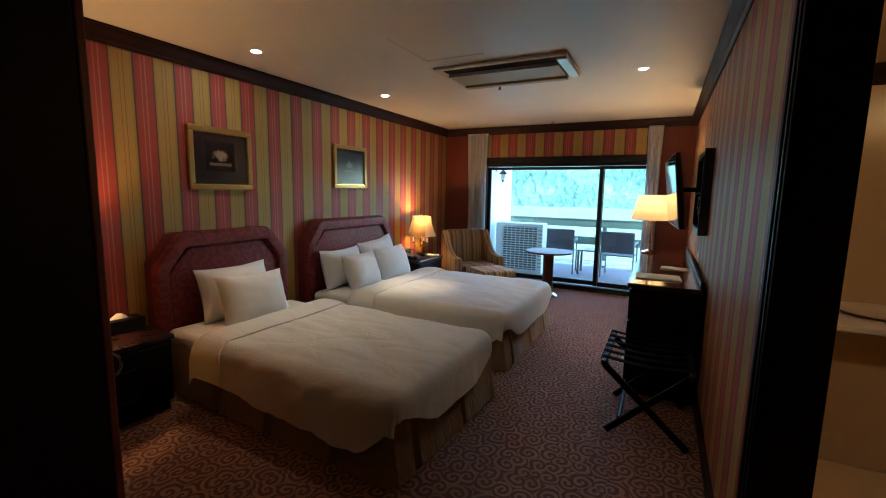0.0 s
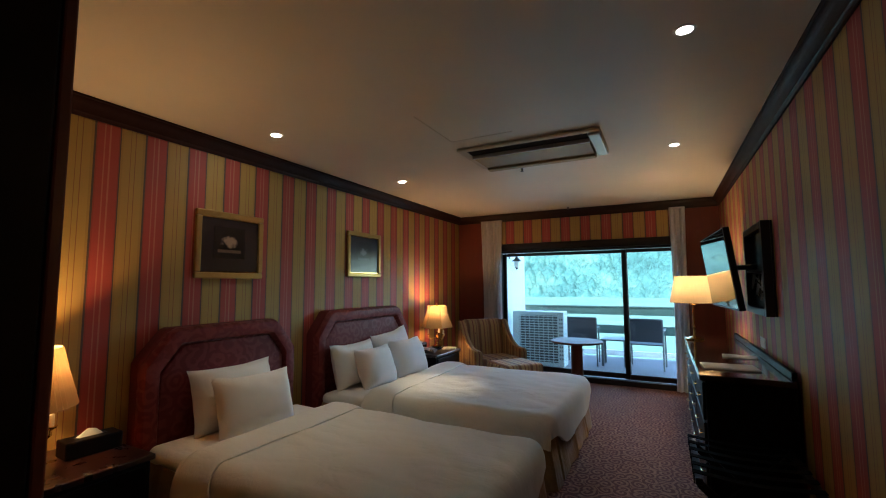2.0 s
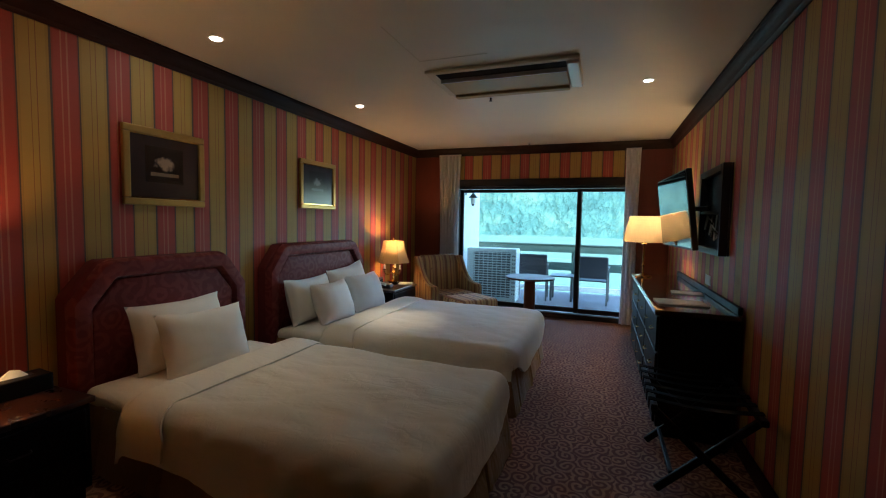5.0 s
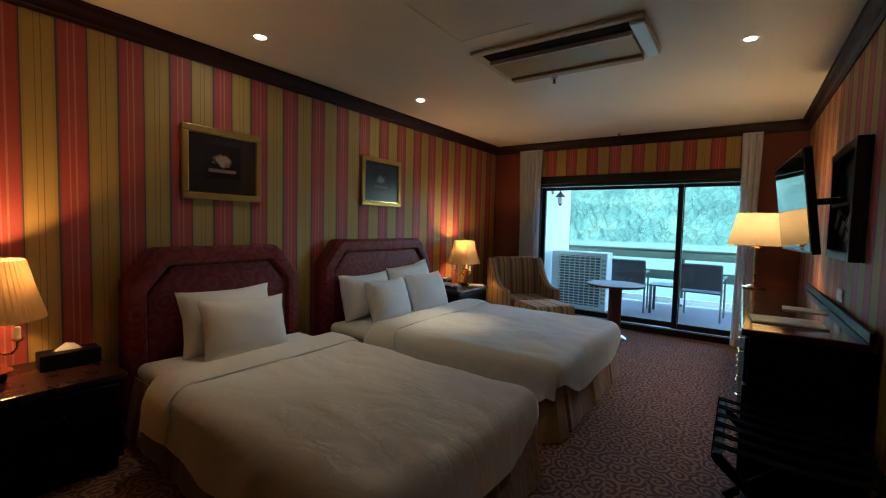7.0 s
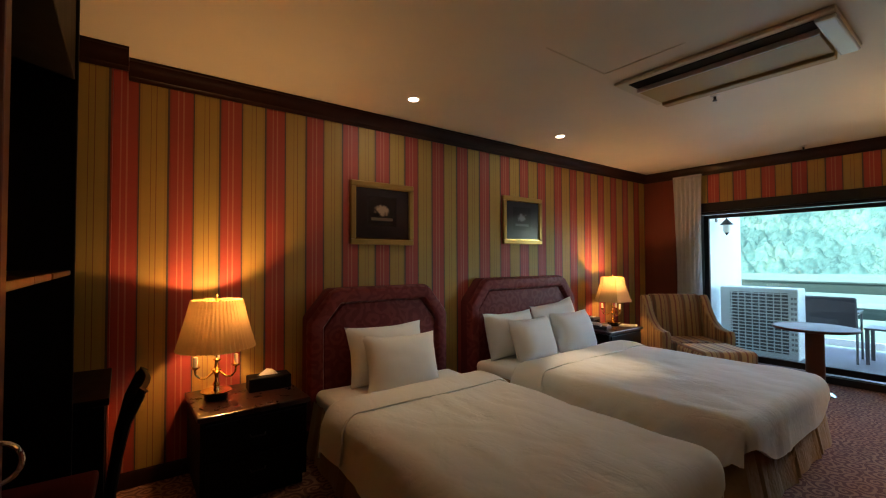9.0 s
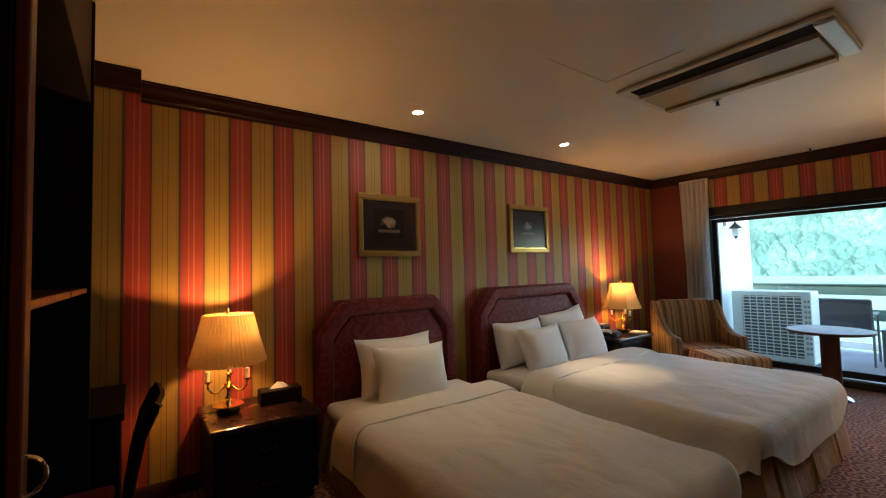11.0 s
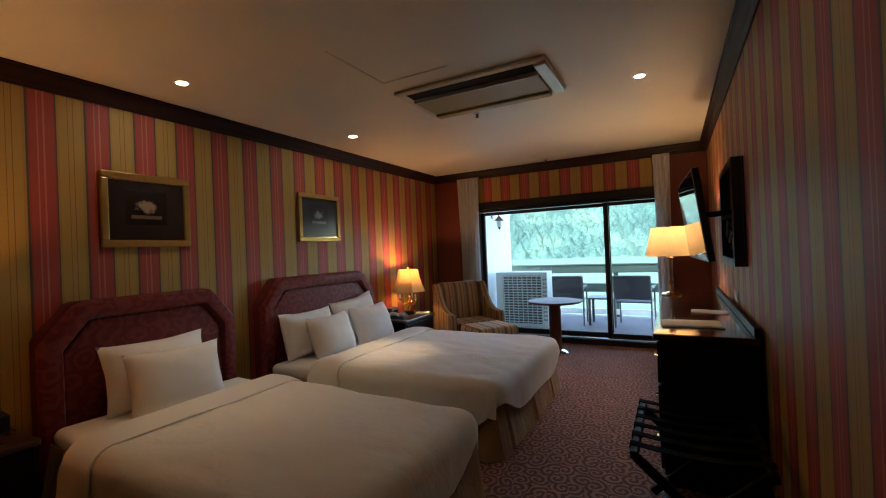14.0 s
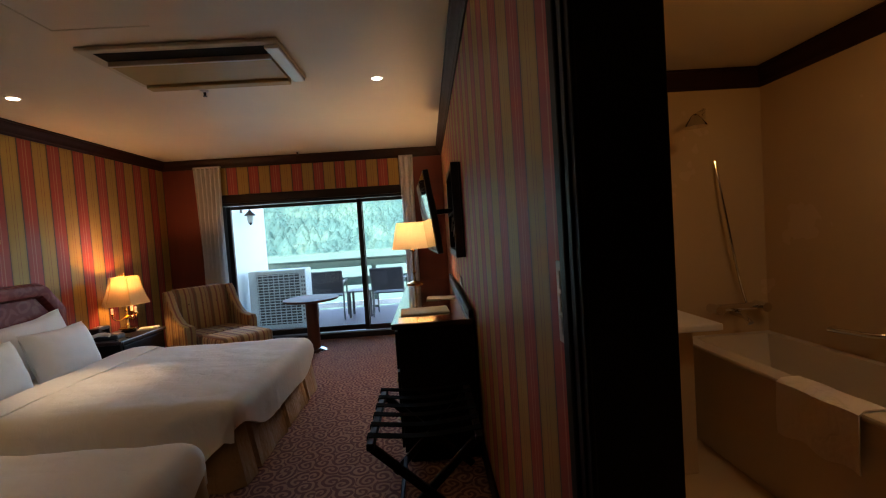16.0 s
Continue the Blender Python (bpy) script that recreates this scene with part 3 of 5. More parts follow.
def duvet_mesh(x_head, x_foot, y0, y1, top, side, foot, seed):
    """A duvet lying over the bed, hanging down both sides and the foot."""
    bm = bmesh.new()
    r, nu, nv = 0.10, 84, 72
    hw, cy = (y1 - y0) / 2 - 0.06, (y0 + y1) / 2
    sx = x_foot - 0.06
    rows = []
    for i in range(nu + 1):
        px = x_head + (sx - x_head + foot + 0.05) * i / nu
        row = []
        for j in range(nv + 1):
            pv = (j / nv * 2 - 1) * (hw + side)
            ef, es = px - sx, abs(pv) - hw
            along = max(0.0, min(1.0, (px - x_head) / (sx - x_head)))
            near = max(0.0, min(1.0, (px - sx + 0.16) / 0.22))
            edge = max(0.0, min(1.0, (abs(pv) - hw + 0.30) / 0.36))
            if ef > 0:
                ef *= 1 - 0.42 * edge * edge * (3 - 2 * edge)
            if es > 0:
                es *= (0.90 + 0.32 * along) * (1 - 0.36 * near * near * (3 - 2 * near))
            ox, dx = fold_over(ef, r, top)
            oy, dy = fold_over(es, r, top)
            x = min(px, sx) + ox
            y = math.copysign(min(abs(pv), hw) + oy, pv)
            drop = max(dx, dy) + 0.18 * min(dx, dy)
            big = noise.noise((px * 1.7, pv * 1.7, seed))
            mid = noise.noise((px * 4.0, pv * 6.0 + px * 2, seed + 5))
            crease = abs(noise.noise((px * 2.2 + pv * 1.4, pv * 5.0 - px, seed + 9)))
            hang = max(0.0, min(1.0, max(ef, es) / 0.2))
            run = pv if ef > es else px
            wave = (0.022 * noise.noise((run * 5.5 + 1.5 * hang, hang * 0.6, seed + 20)) + 0.011 * noise.noise((run * 15 + 3 * hang, hang * 0.7, seed + 30))) * hang * (0.45 if ef > es else 1.0)
            nrm = wave + (0.004 if ef > es else 0.012) * mid * hang
            if ef > es:
                x += nrm
            else:
                y += math.copysign(nrm, pv)
            z = top - drop + (0.016 * big + 0.008 * mid - 0.005 * (1 - min(1, crease * 7))) * (1 - hang) + (0.006 if ef > es else 0.018) * mid * hang
            if ef > 0 and es > 0:
                k = min(ef, es)
                x -= 0.22 * k
                y -= math.copysign(0.22 * k, pv)
            row.append(bm.verts.new((x, cy + y, z)))
        rows.append(row)
    for a, b in zip(rows, rows[1:]):
        for j in range(nv):
            bm.faces.new((a[j], a[j + 1], b[j + 1], b[j]))
    bmesh.ops.recalc_face_normals(bm, faces=bm.faces)
    thicken(bm, 0.02)
    return bm


def cuff_mesh(xa, xb, y0, y1, top, side, seed):
    bm = bmesh.new()
    hw, cy, r = (y1 - y0) / 2 - 0.05, (y0 + y1) / 2, 0.115
    rows = []
    for i in range(13):
        px = xa + (xb - xa) * i / 12
        row = []
        for j in range(61):
            pv = (j / 60 * 2 - 1) * (hw + side)
            oy, dy = fold_over(abs(pv) - hw, r, top)
            t = i / 12
            sink = 0.075 * max(0.0, 1 - t / 0.35) ** 2
            puff = 0.018 * math.sin(math.pi * min(1, t * 1.02)) ** 0.5 if 0 < t < 1 else 0
            hang = max(0.0, min(1.0, (abs(pv) - hw) / 0.2))
            y = math.copysign(min(abs(pv), hw) + oy + puff * hang, pv)
            z = top - dy - sink + puff * (1 - hang) + 0.008 * noise.noise((px * 5, pv * 4, seed))
            row.append(bm.verts.new((px + 0.05 * hang + 0.012 * noise.noise((pv * 4, t, seed)) - 0.12 * pv * 0.25, cy + y, z)))
        rows.append(row)
    for a, b in zip(rows, rows[1:]):
        for j in range(60):
            bm.faces.new((a[j], a[j + 1], b[j + 1], b[j]))
    bmesh.ops.recalc_face_normals(bm, faces=bm.faces)
    thicken(bm, 0.012)
    return bm


def skirt_mesh(x_head, x_foot, y0, y1, top):
    """A gathered valance with box pleats round three sides of the bed."""
    bm = bmesh.new()
    path = []
    for (ax, ay), (bx, by), (ox, oy) in (((x_head, y0), (x_foot, y0), (0, -1)), ((x_foot, y0), (x_foot, y1), (1, 0)), ((x_foot, y1), (x_head, y1), (0, 1))):
        n = max(2, int(math.dist((ax, ay), (bx, by)) / 0.022))
        for i in range(n):
            t = i / n
            d = math.dist((ax, ay), (bx, by)) * t
            f = (d / 0.52 + 0.18) % 1
            fold = -0.045 * max(0.0, 1 - abs(f - 0.5) / 0.05) + 0.012 * max(0.0, 1 - abs(abs(f - 0.5) - 0.085) / 0.05) + 0.004 * math.sin(d * 23)
            path.append((ax + (bx - ax) * t, ay + (by - ay) * t, ox, oy, fold))
    rows = []
    for k in range(7):
        f = k / 6
        rows.append([bm.verts.new((x + ox * (fold * (1.35 - f) + 0.055 * (1 - f)), y + oy * (fold * (1.35 - f) + 0.055 * (1 - f)), 0.006 + (top - 0.006) * f)) for x, y, ox, oy, fold in path])
    for a, b in zip(rows, rows[1:]):
        for j in range(len(path) - 1):
            bm.faces.new((a[j], a[j + 1], b[j + 1], b[j]))
    thicken(bm, 0.004)
    return bm


def plate(bm, outline, x0, x1, bevel):
    """A flat board with an outline of (y, z) pairs, between two x planes, with softened edges."""
    a = [bm.verts.new((x0, y, z)) for y, z in outline]
    b = [bm.verts.new((x1, y, z)) for y, z in outline]
    k = len(outline)
    bm.faces.new(a)
    f = bm.faces.new(b[::-1])
    sides = [bm.faces.new((a[i], b[i], b[(i + 1) % k], a[(i + 1) % k])) for i in range(k)]
    if bevel:
        bmesh.ops.bevel(bm, geom=list(f.edges), offset=bevel, segments=4, affect="EDGES", profile=0.5, clamp_overlap=True)
    return bm


def headboard_outline(y0, y1, z0, z1, cut):
    return [(y0, z0), (y0, z1 - cut * 1.25), (y0 + 0.012, z1 - cut * 1.1), (y0 + cut * 0.92, z1 - 0.014), (y0 + cut * 1.12, z1), (y1 - cut * 1.12, z1), (y1 - cut * 0.92, z1 - 0.014), (y1 - 0.012, z1 - cut * 1.1), (y1, z1 - cut * 1.25), (y1, z0)]


def bed(label, y0, y1, hy0, hy1, htop, x_foot, seed, turn=0.0):
    b = thing("bed", label, "bed", "beds side by side")
    top = 0.482
    pivot = Matrix.Translation((-3.1, (y0 + y1) / 2, 0))
    skew = pivot @ Matrix.Rotation(radians(turn), 4, "Z") @ pivot.inverted()
    drape, pull = pivot @ Matrix.Rotation(radians(turn * 0.45), 4, "Z") @ pivot.inverted(), turn * 0.021
    bm = box(bmesh.new(), -3.03, x_foot - 0.01, y0 + 0.01, y1 - 0.01, 0.302, 0.412, 0.05, 4)
    for ob in (slab("box_base", (-3.02, x_foot - 0.03, y0 + 0.03, y1 - 0.03, 0.05, 0.30), M_skirt, b, 0.02),
               part("mattress", bm, M_linen, b, "white sheeted mattress", True),
               part("duvet", duvet_mesh(-2.52, x_foot, y0 + pull, y1 + pull, top, 0.33, 0.265, seed), M_linen, b, "creased white duvet", True),
               part("duvet_cuff", cuff_mesh(-2.58, -2.26, y0 + pull, y1 + pull, top + 0.008, 0.30, seed + 2), M_linen, b, "folded-back white duvet edge", True),
               part("bed_skirt", skirt_mesh(-3.0, x_foot - 0.01, y0, y1, 0.34), M_skirt, b, "pleated bronze-coloured bed skirt", True)):
        ob.matrix_local = drape if ob.name.startswith("duvet") else skew
    hb = new("headboard")
    hb.parent = b
    o = headboard_outline(hy0, hy1, 0.12, htop, 0.17)
    part("backing", plate(bmesh.new(), o, X0 + 0.004, X0 + 0.09, 0.02), M_damask2, hb, "", True)
    w = 0.115
    inner = headboard_outline(hy0 + w, hy1 - w, 0.12, htop - w, 0.15)
    part("padded_panel", plate(bmesh.new(), inner, X0 + 0.092, X0 + 0.118, 0.014), M_damask, hb, "wine damask padded panel", True)
    bm = bmesh.new()
    path = headboard_outline(hy0 + w / 2, hy1 - w / 2, 0.12, htop - w / 2, 0.16)
    path = path[:2] + path[3:7] + path[8:]
    prof = [(-w / 2, 0.0), (-w / 2, 0.035), (-w * 0.36, 0.062), (0, 0.072), (w * 0.36, 0.062), (w / 2, 0.032), (w / 2, 0.0)]
    rings = []
    for i, (y, z) in enumerate(path):
        p = Vector((y, z))
        d0 = (p - Vector(path[max(i - 1, 0)])).normalized() if i else Vector((0, 1))
        d1 = (Vector(path[min(i + 1, len(path) - 1)]) - p).normalized() if i < len(path) - 1 else Vector((0, -1))
        t = (d0 + d1).normalized()
        nrm = Vector((-t.y, t.x))
        k = 1 / max(0.5, nrm.dot(Vector((-d0.y, d0.x))))
        rings.append([bm.verts.new((X0 + 0.085 + q, y + nrm.x * s * k, z + nrm.y * s * k)) for s, q in prof])
    for a, c in zip(rings, rings[1:]):
        for j in range(len(prof) - 1):
            bm.faces.new((a[j], a[j + 1], c[j + 1], c[j]))
    part("padded_border", bm, M_damask, hb, "padded wine cloth border", True)
    return b


bed("single bed with white duvet and wine damask headboard", 1.555, 2.715, 1.53, 2.75, 1.11, -0.915, 3.0, -3.5)
bed("double bed with white duvet and wine damask headboard", 3.01, 4.56, 3.02, 4.57, 1.14, -0.945, 11.0)


def pillow(label, w, h, t, m, seed):
    """A plump pillow, standing on its long edge, its face towards +x."""
    p = thing("pillow", label, "pillow", "pillows on the beds", m)
    bm = bmesh.new()
    n = 22
    for side in (1, -1):
        rows = []
        for i in range(n + 1):
            row = []
            for j in range(n + 1):
                u, v = i / n * 2 - 1, j / n * 2 - 1
                ring = (1 - abs(u) ** 3.2) * (1 - abs(v) ** 2.6)
                d = t / 2 * max(0, ring) ** 0.55 * (1 + 0.07 * noise.noise((u * 1.6, v * 1.6, seed + side)))
                pull = 1 - 0.08 * (1 - abs(v) ** 2) * abs(u) ** 3
                pull2 = 1 - 0.10 * (1 - abs(u) ** 2) * abs(v) ** 3
                row.append(bm.verts.new((side * d + 0.005 * noise.noise((u * 3, v * 3, seed)), u * w / 2 * pull, h / 2 + v * h / 2 * pull2 + 0.008 * noise.noise((u * 2, seed, v)))))
            rows.append(row)
        for a, b in zip(rows, rows[1:]):
            for j in range(n):
                bm.faces.new((a[j], a[j + 1], b[j + 1], b[j]) if side > 0 else (a[j], b[j], b[j + 1], a[j + 1]))
    bmesh.ops.remove_doubles(bm, verts=bm.verts, dist=0.0015)
    part("case", bm, M_pillow, p, "", True)
    return p


PZ = 0.405
pillow("white pillow leaning on the damask headboard", 0.66, 0.445, 0.20, pose(-2.92, 2.10, PZ - 0.008, 0, -14, 0), 1)
pillow("white pillow leaning on another pillow", 0.56, 0.42, 0.22, pose(-2.685, 2.085, PZ - 0.02, 0, -20, -10), 2)
pillow("white pillow leaning on the damask headboard", 0.66, 0.43, 0.20, pose(-2.93, 3.45, PZ, 0, -14, 2), 3)
pillow("white pillow tilted against the damask headboard", 0.66, 0.485, 0.20, pose(-2.94, 4.16, PZ, 6, -13, -2), 4)
pillow("small white pillow leaning on another pillow", 0.50, 0.41, 0.22, pose(-2.71, 3.53, PZ - 0.012, 0, -22, -4), 5)
pillow("white pillow leaning on another pillow", 0.55, 0.425, 0.22, pose(-2.72, 4.15, PZ - 0.012, 0, -22, -5), 6)


# ---- bedside tables, lamps ----
def nightstand(label, x1, y0, y1, top):
    n = thing("nightstand", label, "nightstand", "nightstands beside the beds")
    slab("top", (X0 + 0.022, x1 + 0.02, y0 - 0.015, y1 + 0.015, top - 0.03, top), M_mahogany, n, 0.006)
    # body and drawers: shade is in the wood's colour; the top stays plain mahogany
    slab("body", (X0 + 0.024, x1, y0, y1, 0.06, top - 0.032), M_dark, n, 0.004)
    slab("plinth", (X0 + 0.03, x1 - 0.02, y0 + 0.02, y1 - 0.02, 0.002, 0.058), M_dark, n)
    for za, zb in ((0.09, (top) / 2), (top / 2 + 0.012, top - 0.05)):
        d = slab("drawer", (x1 + 0.002, x1 + 0.016, y0 + 0.025, y1 - 0.025, za, zb), M_dark, n, 0.005)
        bm = bmesh.new()
        yc, zc = (y0 + y1) / 2, (za + zb) / 2
        tube(bm, [(x1 + 0.015, yc - 0.04, zc), (x1 + 0.034, yc - 0.035, zc - 0.006), (x1 + 0.034, yc + 0.035, zc - 0.006), (x1 + 0.015, yc + 0.04, zc)], 0.004)
        part("handle", bm, M_frame, d, "small dark bronze handle", True)


NT = 0.505
nightstand("dark mahogany nightstand with lamp and tissue box", -2.66, 0.81, 1.37, NT)
nightstand("dark mahogany nightstand with lamp and telephone", -2.74, 4.70, 5.36, NT + 0.02)


def candelabra_lamp(label, x, y, z, turn, lean, pleated=True):
    c = thing("table_lamp", label, "table lamp", "bedside lamps", pose(x, y, z, 0, 0, turn))
    bm = bmesh.new()
    solid_lathe(bm, [(0.062, 0.001), (0.064, 0.02), (0.058, 0.026)], 28)
    part("plinth", bm, M_dark, c, "dark turned plinth", True)
    bm = bmesh.new()
    solid_lathe(bm, [(0.05, 0.026), (0.082, 0.044), (0.085, 0.05), (0.07, 0.047), (0.03, 0.043), (0.02, 0.05)], 28)
    part("drip_dish", bm, M_brass, c, "", True)
    bm = bmesh.new()
    solid_lathe(bm, [(0.018, 0.048), (0.012, 0.07), (0.022, 0.085), (0.010, 0.105), (0.009, 0.13), (0.016, 0.15), (0.022, 0.165), (0.03, 0.175), (0.012, 0.185), (0.010, 0.22), (0.018, 0.232), (0.006, 0.24), (0.005, 0.56)], 18)
    part("stem", bm, M_brass, c, "", True)
    for k in range(3):
        a = 2 * math.pi * k / 3 + 0.5
        ca, sa = math.cos(a), math.sin(a)
        bm = bmesh.new()
        tube(bm, [(ca * q, sa * q, h) for q, h in ((0.012, 0.165), (0.035, 0.148), (0.065, 0.132), (0.096, 0.138), (0.118, 0.165), (0.12, 0.195))], 0.0062)
        solid_lathe(bm, [(0.006, 0.19), (0.024, 0.203), (0.026, 0.208), (0.012, 0.207)], 14, (ca * 0.12, sa * 0.12, 0))
        arm = part("arm", bm, M_brass, c, "", True)
        bm = bmesh.new()
        solid_lathe(bm, [(0.012, 0.209), (0.012, 0.262), (0.008, 0.266)], 12, (ca * 0.12, sa * 0.12, 0))
        part("candle_sleeve", bm, M_white, arm, "ivory candle sleeve", True)
    bm = bmesh.new()
    if pleated:
        lathe(bm, [(0.206, 0.295), (0.209, 0.300), (0.170, 0.445), (0.139, 0.575), (0.136, 0.582)], 96, pleat=0.022, pleats=48)
        part("shade", bm, M_shade, c, "pleated cream lampshade, lit", False)
    else:
        lathe(bm, [(0.216, 0.292), (0.218, 0.298), (0.178, 0.40), (0.150, 0.49), (0.135, 0.575), (0.133, 0.582)], 6)
        part("shade", bm, M_panelled, c, "six-sided amber lampshade, lit", False)
        for k in range(6):
            a = math.pi * 2 * k / 6
            bm = tube(bmesh.new(), [(q * math.cos(a), q * math.sin(a), h) for q, h in ((0.218, 0.298), (0.179, 0.40), (0.151, 0.49), (0.136, 0.578))], 0.003, 6)
            part("shade_rib", bm, M_gold, c, "", True)
    bm = bmesh.new()
    solid_lathe(bm, [(0.007, 0.566), (0.012, 0.585), (0.004, 0.60), (0.007, 0.61), (0.002, 0.618)], 12)
    for k in range(3):
        a = 2 * math.pi * k / 3
        tube(bm, [(0, 0, 0.572), (0.137 * math.cos(a), 0.137 * math.sin(a), 0.576)], 0.0018, 5)
    part("finial", bm, M_brass, c, "", True)
    bm = bmesh.new()
    bmesh.ops.create_icosphere(bm, subdivisions=2, radius=0.026, matrix=Matrix.Rotation(radians(-turn), 4, "Z") @ Matrix.Translation((0.03, lean, 0.482)))
    part("bulb", bm, M_bulb, c, "", True)
    lamp("POINT", "bulb_light", E_LAMP, LAMP_WARM, pose(x + 0.03, y + lean, z + 0.503), 0.030)
    return c


candelabra_lamp("brass candelabra lamp with lit pleated shade", -2.95, 0.93, NT, 20, 0.062)
candelabra_lamp("brass candelabra lamp with lit six-sided amber shade", -2.98, 5.17, NT + 0.02, 75, -0.05, False)

tissue = thing("tissue_box", "dark leather tissue box with white tissue", "tissue box", "", pose(-2.98, 1.235, NT + 0.001, 0, 0, -4))
slab("case", (-0.065, 0.065, -0.125, 0.125, 0, 0.085), M_dark, tissue, 0.006)
slab("slot", (-0.02, 0.02, -0.07, 0.07, 0.0845, 0.0865), M_black, tissue)
bm = bmesh.new()
pts = [bm.verts.new(p) for p in ((-0.012, -0.06, 0.086), (0.012, -0.055, 0.086), (0.014, 0.05, 0.086), (-0.014, 0.055, 0.086), (0.0, -0.015, 0.125), (0.006, 0.02, 0.118))]
for f in ((0, 1, 4), (1, 2, 5, 4), (2, 3, 5), (3, 0, 4, 5)):
    bm.faces.new([pts[i] for i in f])
part("tissue", bm, M_paper, tissue, "folded white paper tissue")

phone = thing("telephone", "dark telephone with pale handset on nightstand", "telephone", "", pose(-2.93, 4.85, NT + 0.021, 0, 0, 12))
slab("base", (-0.10, 0.09, -0.08, 0.08, 0, 0.045), M_black, phone, 0.012)
slab("keypad", (0.0, 0.07, -0.02, 0.06, 0.0455, 0.05), M_grille, phone, 0.002)
bm = tube(bmesh.new(), [(0.04, -0.10, 0.055), (0.0, -0.095, 0.068), (-0.06, -0.095, 0.068), (-0.10, -0.10, 0.055)], 0.018, 10)
part("handset", bm, M_white, phone, "pale curved handset", True)
clock = thing("clock_radio", "black clock radio beside the lamp", "clock", "", pose(-3.09, 4.93, NT + 0.021, 0, 0, 6))
slab("case", (-0.05, 0.05, -0.09, 0.09, 0, 0.11), M_black, clock, 0.012)
slab("display", (0.0505, 0.053, -0.06, 0.06, 0.04, 0.085), M_screen, clock)
slab("button", (-0.03, 0.02, -0.03, 0.03, 0.1105, 0.118), M_white, clock, 0.003)
pad = thing("booklet", "white booklet lying on the nightstand", "booklet", "", pose(-2.84, 5.27, NT + 0.021, 0, 0, 20))
slab("cover", (-0.09, 0.09, -0.07, 0.07, 0, 0.012), M_paper, pad, 0.002)
slab("page_block", (-0.085, 0.085, -0.066, 0.066, 0.0125, 0.018), M_white, pad, 0.001)


# ---- pictures ----
def picture(label, y0, y1, z0, z1, bg, fg):
    p = thing("framed_picture", label, "picture", "pictures above the beds")
    w = 0.045
    for nm, d in (("frame_rail", (y0, y1, z1 - w, z1)), ("frame_rail", (y0, y1, z0, z0 + w)), ("frame_stile", (y0, y0 + w, z0 + w + 0.001, z1 - w - 0.001)), ("frame_stile", (y1 - w, y1, z0 + w + 0.001, z1 - w - 0.001))):
        slab(nm, (X0 + 0.002, X0 + 0.032, *d), M_gold, p, 0.008)
    m = painting_material("print", bg, fg, ((y0 + y1) / 2 - 0.01, (z0 + z1) / 2 + 0.03))
    slab("print", (X0 + 0.004, X0 + 0.016, y0 + w, y1 - w, z0 + w, z1 - w), m, p, 0, "dark print of pale flowers")
    for nm, d in (("slip", (y0 + w, y1 - w, z1 - w - 0.008, z1 - w)), ("slip", (y0 + w, y1 - w, z0 + w, z0 + w + 0.008))):
        slab(nm, (X0 + 0.017, X0 + 0.024, *d), M_brass, p)


picture("gilt-framed dark print of pale flowers", 1.897, 2.478, 1.443, 1.952, (0.030, 0.018, 0.020), (0.36, 0.24, 0.16))
picture("gilt-framed dark blue-grey print of pale flowers", 3.565, 4.155, 1.478, 1.976, (0.040, 0.042, 0.060), (0.20, 0.22, 0.28))


# ---- dresser side ----
DX0, DX1, DY0, DY1, DT = -0.035, 0.43, 3.10, 5.35, 0.835
dr = thing("dresser", "long black-brown wooden dresser with polished top", "dresser")
slab("top", (DX0 - 0.015, DX1, DY0 - 0.015, DY1, DT - 0.035, DT), M_polished, dr, 0.006)
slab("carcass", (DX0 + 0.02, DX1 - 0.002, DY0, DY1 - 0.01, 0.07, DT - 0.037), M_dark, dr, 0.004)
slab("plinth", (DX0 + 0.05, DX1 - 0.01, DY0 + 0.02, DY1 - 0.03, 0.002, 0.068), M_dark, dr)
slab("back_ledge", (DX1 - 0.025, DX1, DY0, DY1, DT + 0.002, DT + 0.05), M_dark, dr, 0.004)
for k in range(3):
    ya, yb = DY0 + 0.02 + k * 0.745, DY0 + 0.745 + k * 0.745
    for za, zb in ((0.09, 0.31), (0.325, 0.545), (0.56, 0.785)):
        d = slab("drawer", (DX0 + 0.002, DX0 + 0.018, ya, yb - 0.012, za, zb), M_dark, dr, 0.005)
        for yc in (ya + 0.18, yb - 0.19):
            zc = (za + zb) / 2
            bm = tube(bmesh.new(), [(DX0 + 0.003, yc - 0.035, zc + 0.008), (DX0 - 0.016, yc - 0.03, zc), (DX0 - 0.016, yc + 0.03, zc), (DX0 + 0.003, yc + 0.035, zc + 0.008)], 0.004, 6)
            part("handle", bm, M_brass, d, "brass pull", True)

folder = thing("guest_folder", "pale paper folder lying on the dresser", "folder", "", pose(0.14, 3.42, DT + 0.001, 0, 0, 3))
slab("cover", (-0.15, 0.16, -0.11, 0.12, 0, 0.008), M_paper, folder, 0.002)
slab("sheet", (-0.14, 0.15, -0.10, 0.105, 0.0085, 0.011), M_white, folder)
# flat pale sheet added where the polished top reflects the lamp shade
gleam = thing("reflection_sheet", "pale sheet in place of the lamp shade reflection on the dresser", "leaflet", "", pose(0.27, 3.95, DT + 0.001, 0, 0, -4))
slab("sheet", (-0.11, 0.11, -0.08, 0.08, 0, 0.004), M_paper, gleam)
slab("fold", (-0.11, 0.0, -0.08, 0.08, 0.0045, 0.007), M_white, gleam)

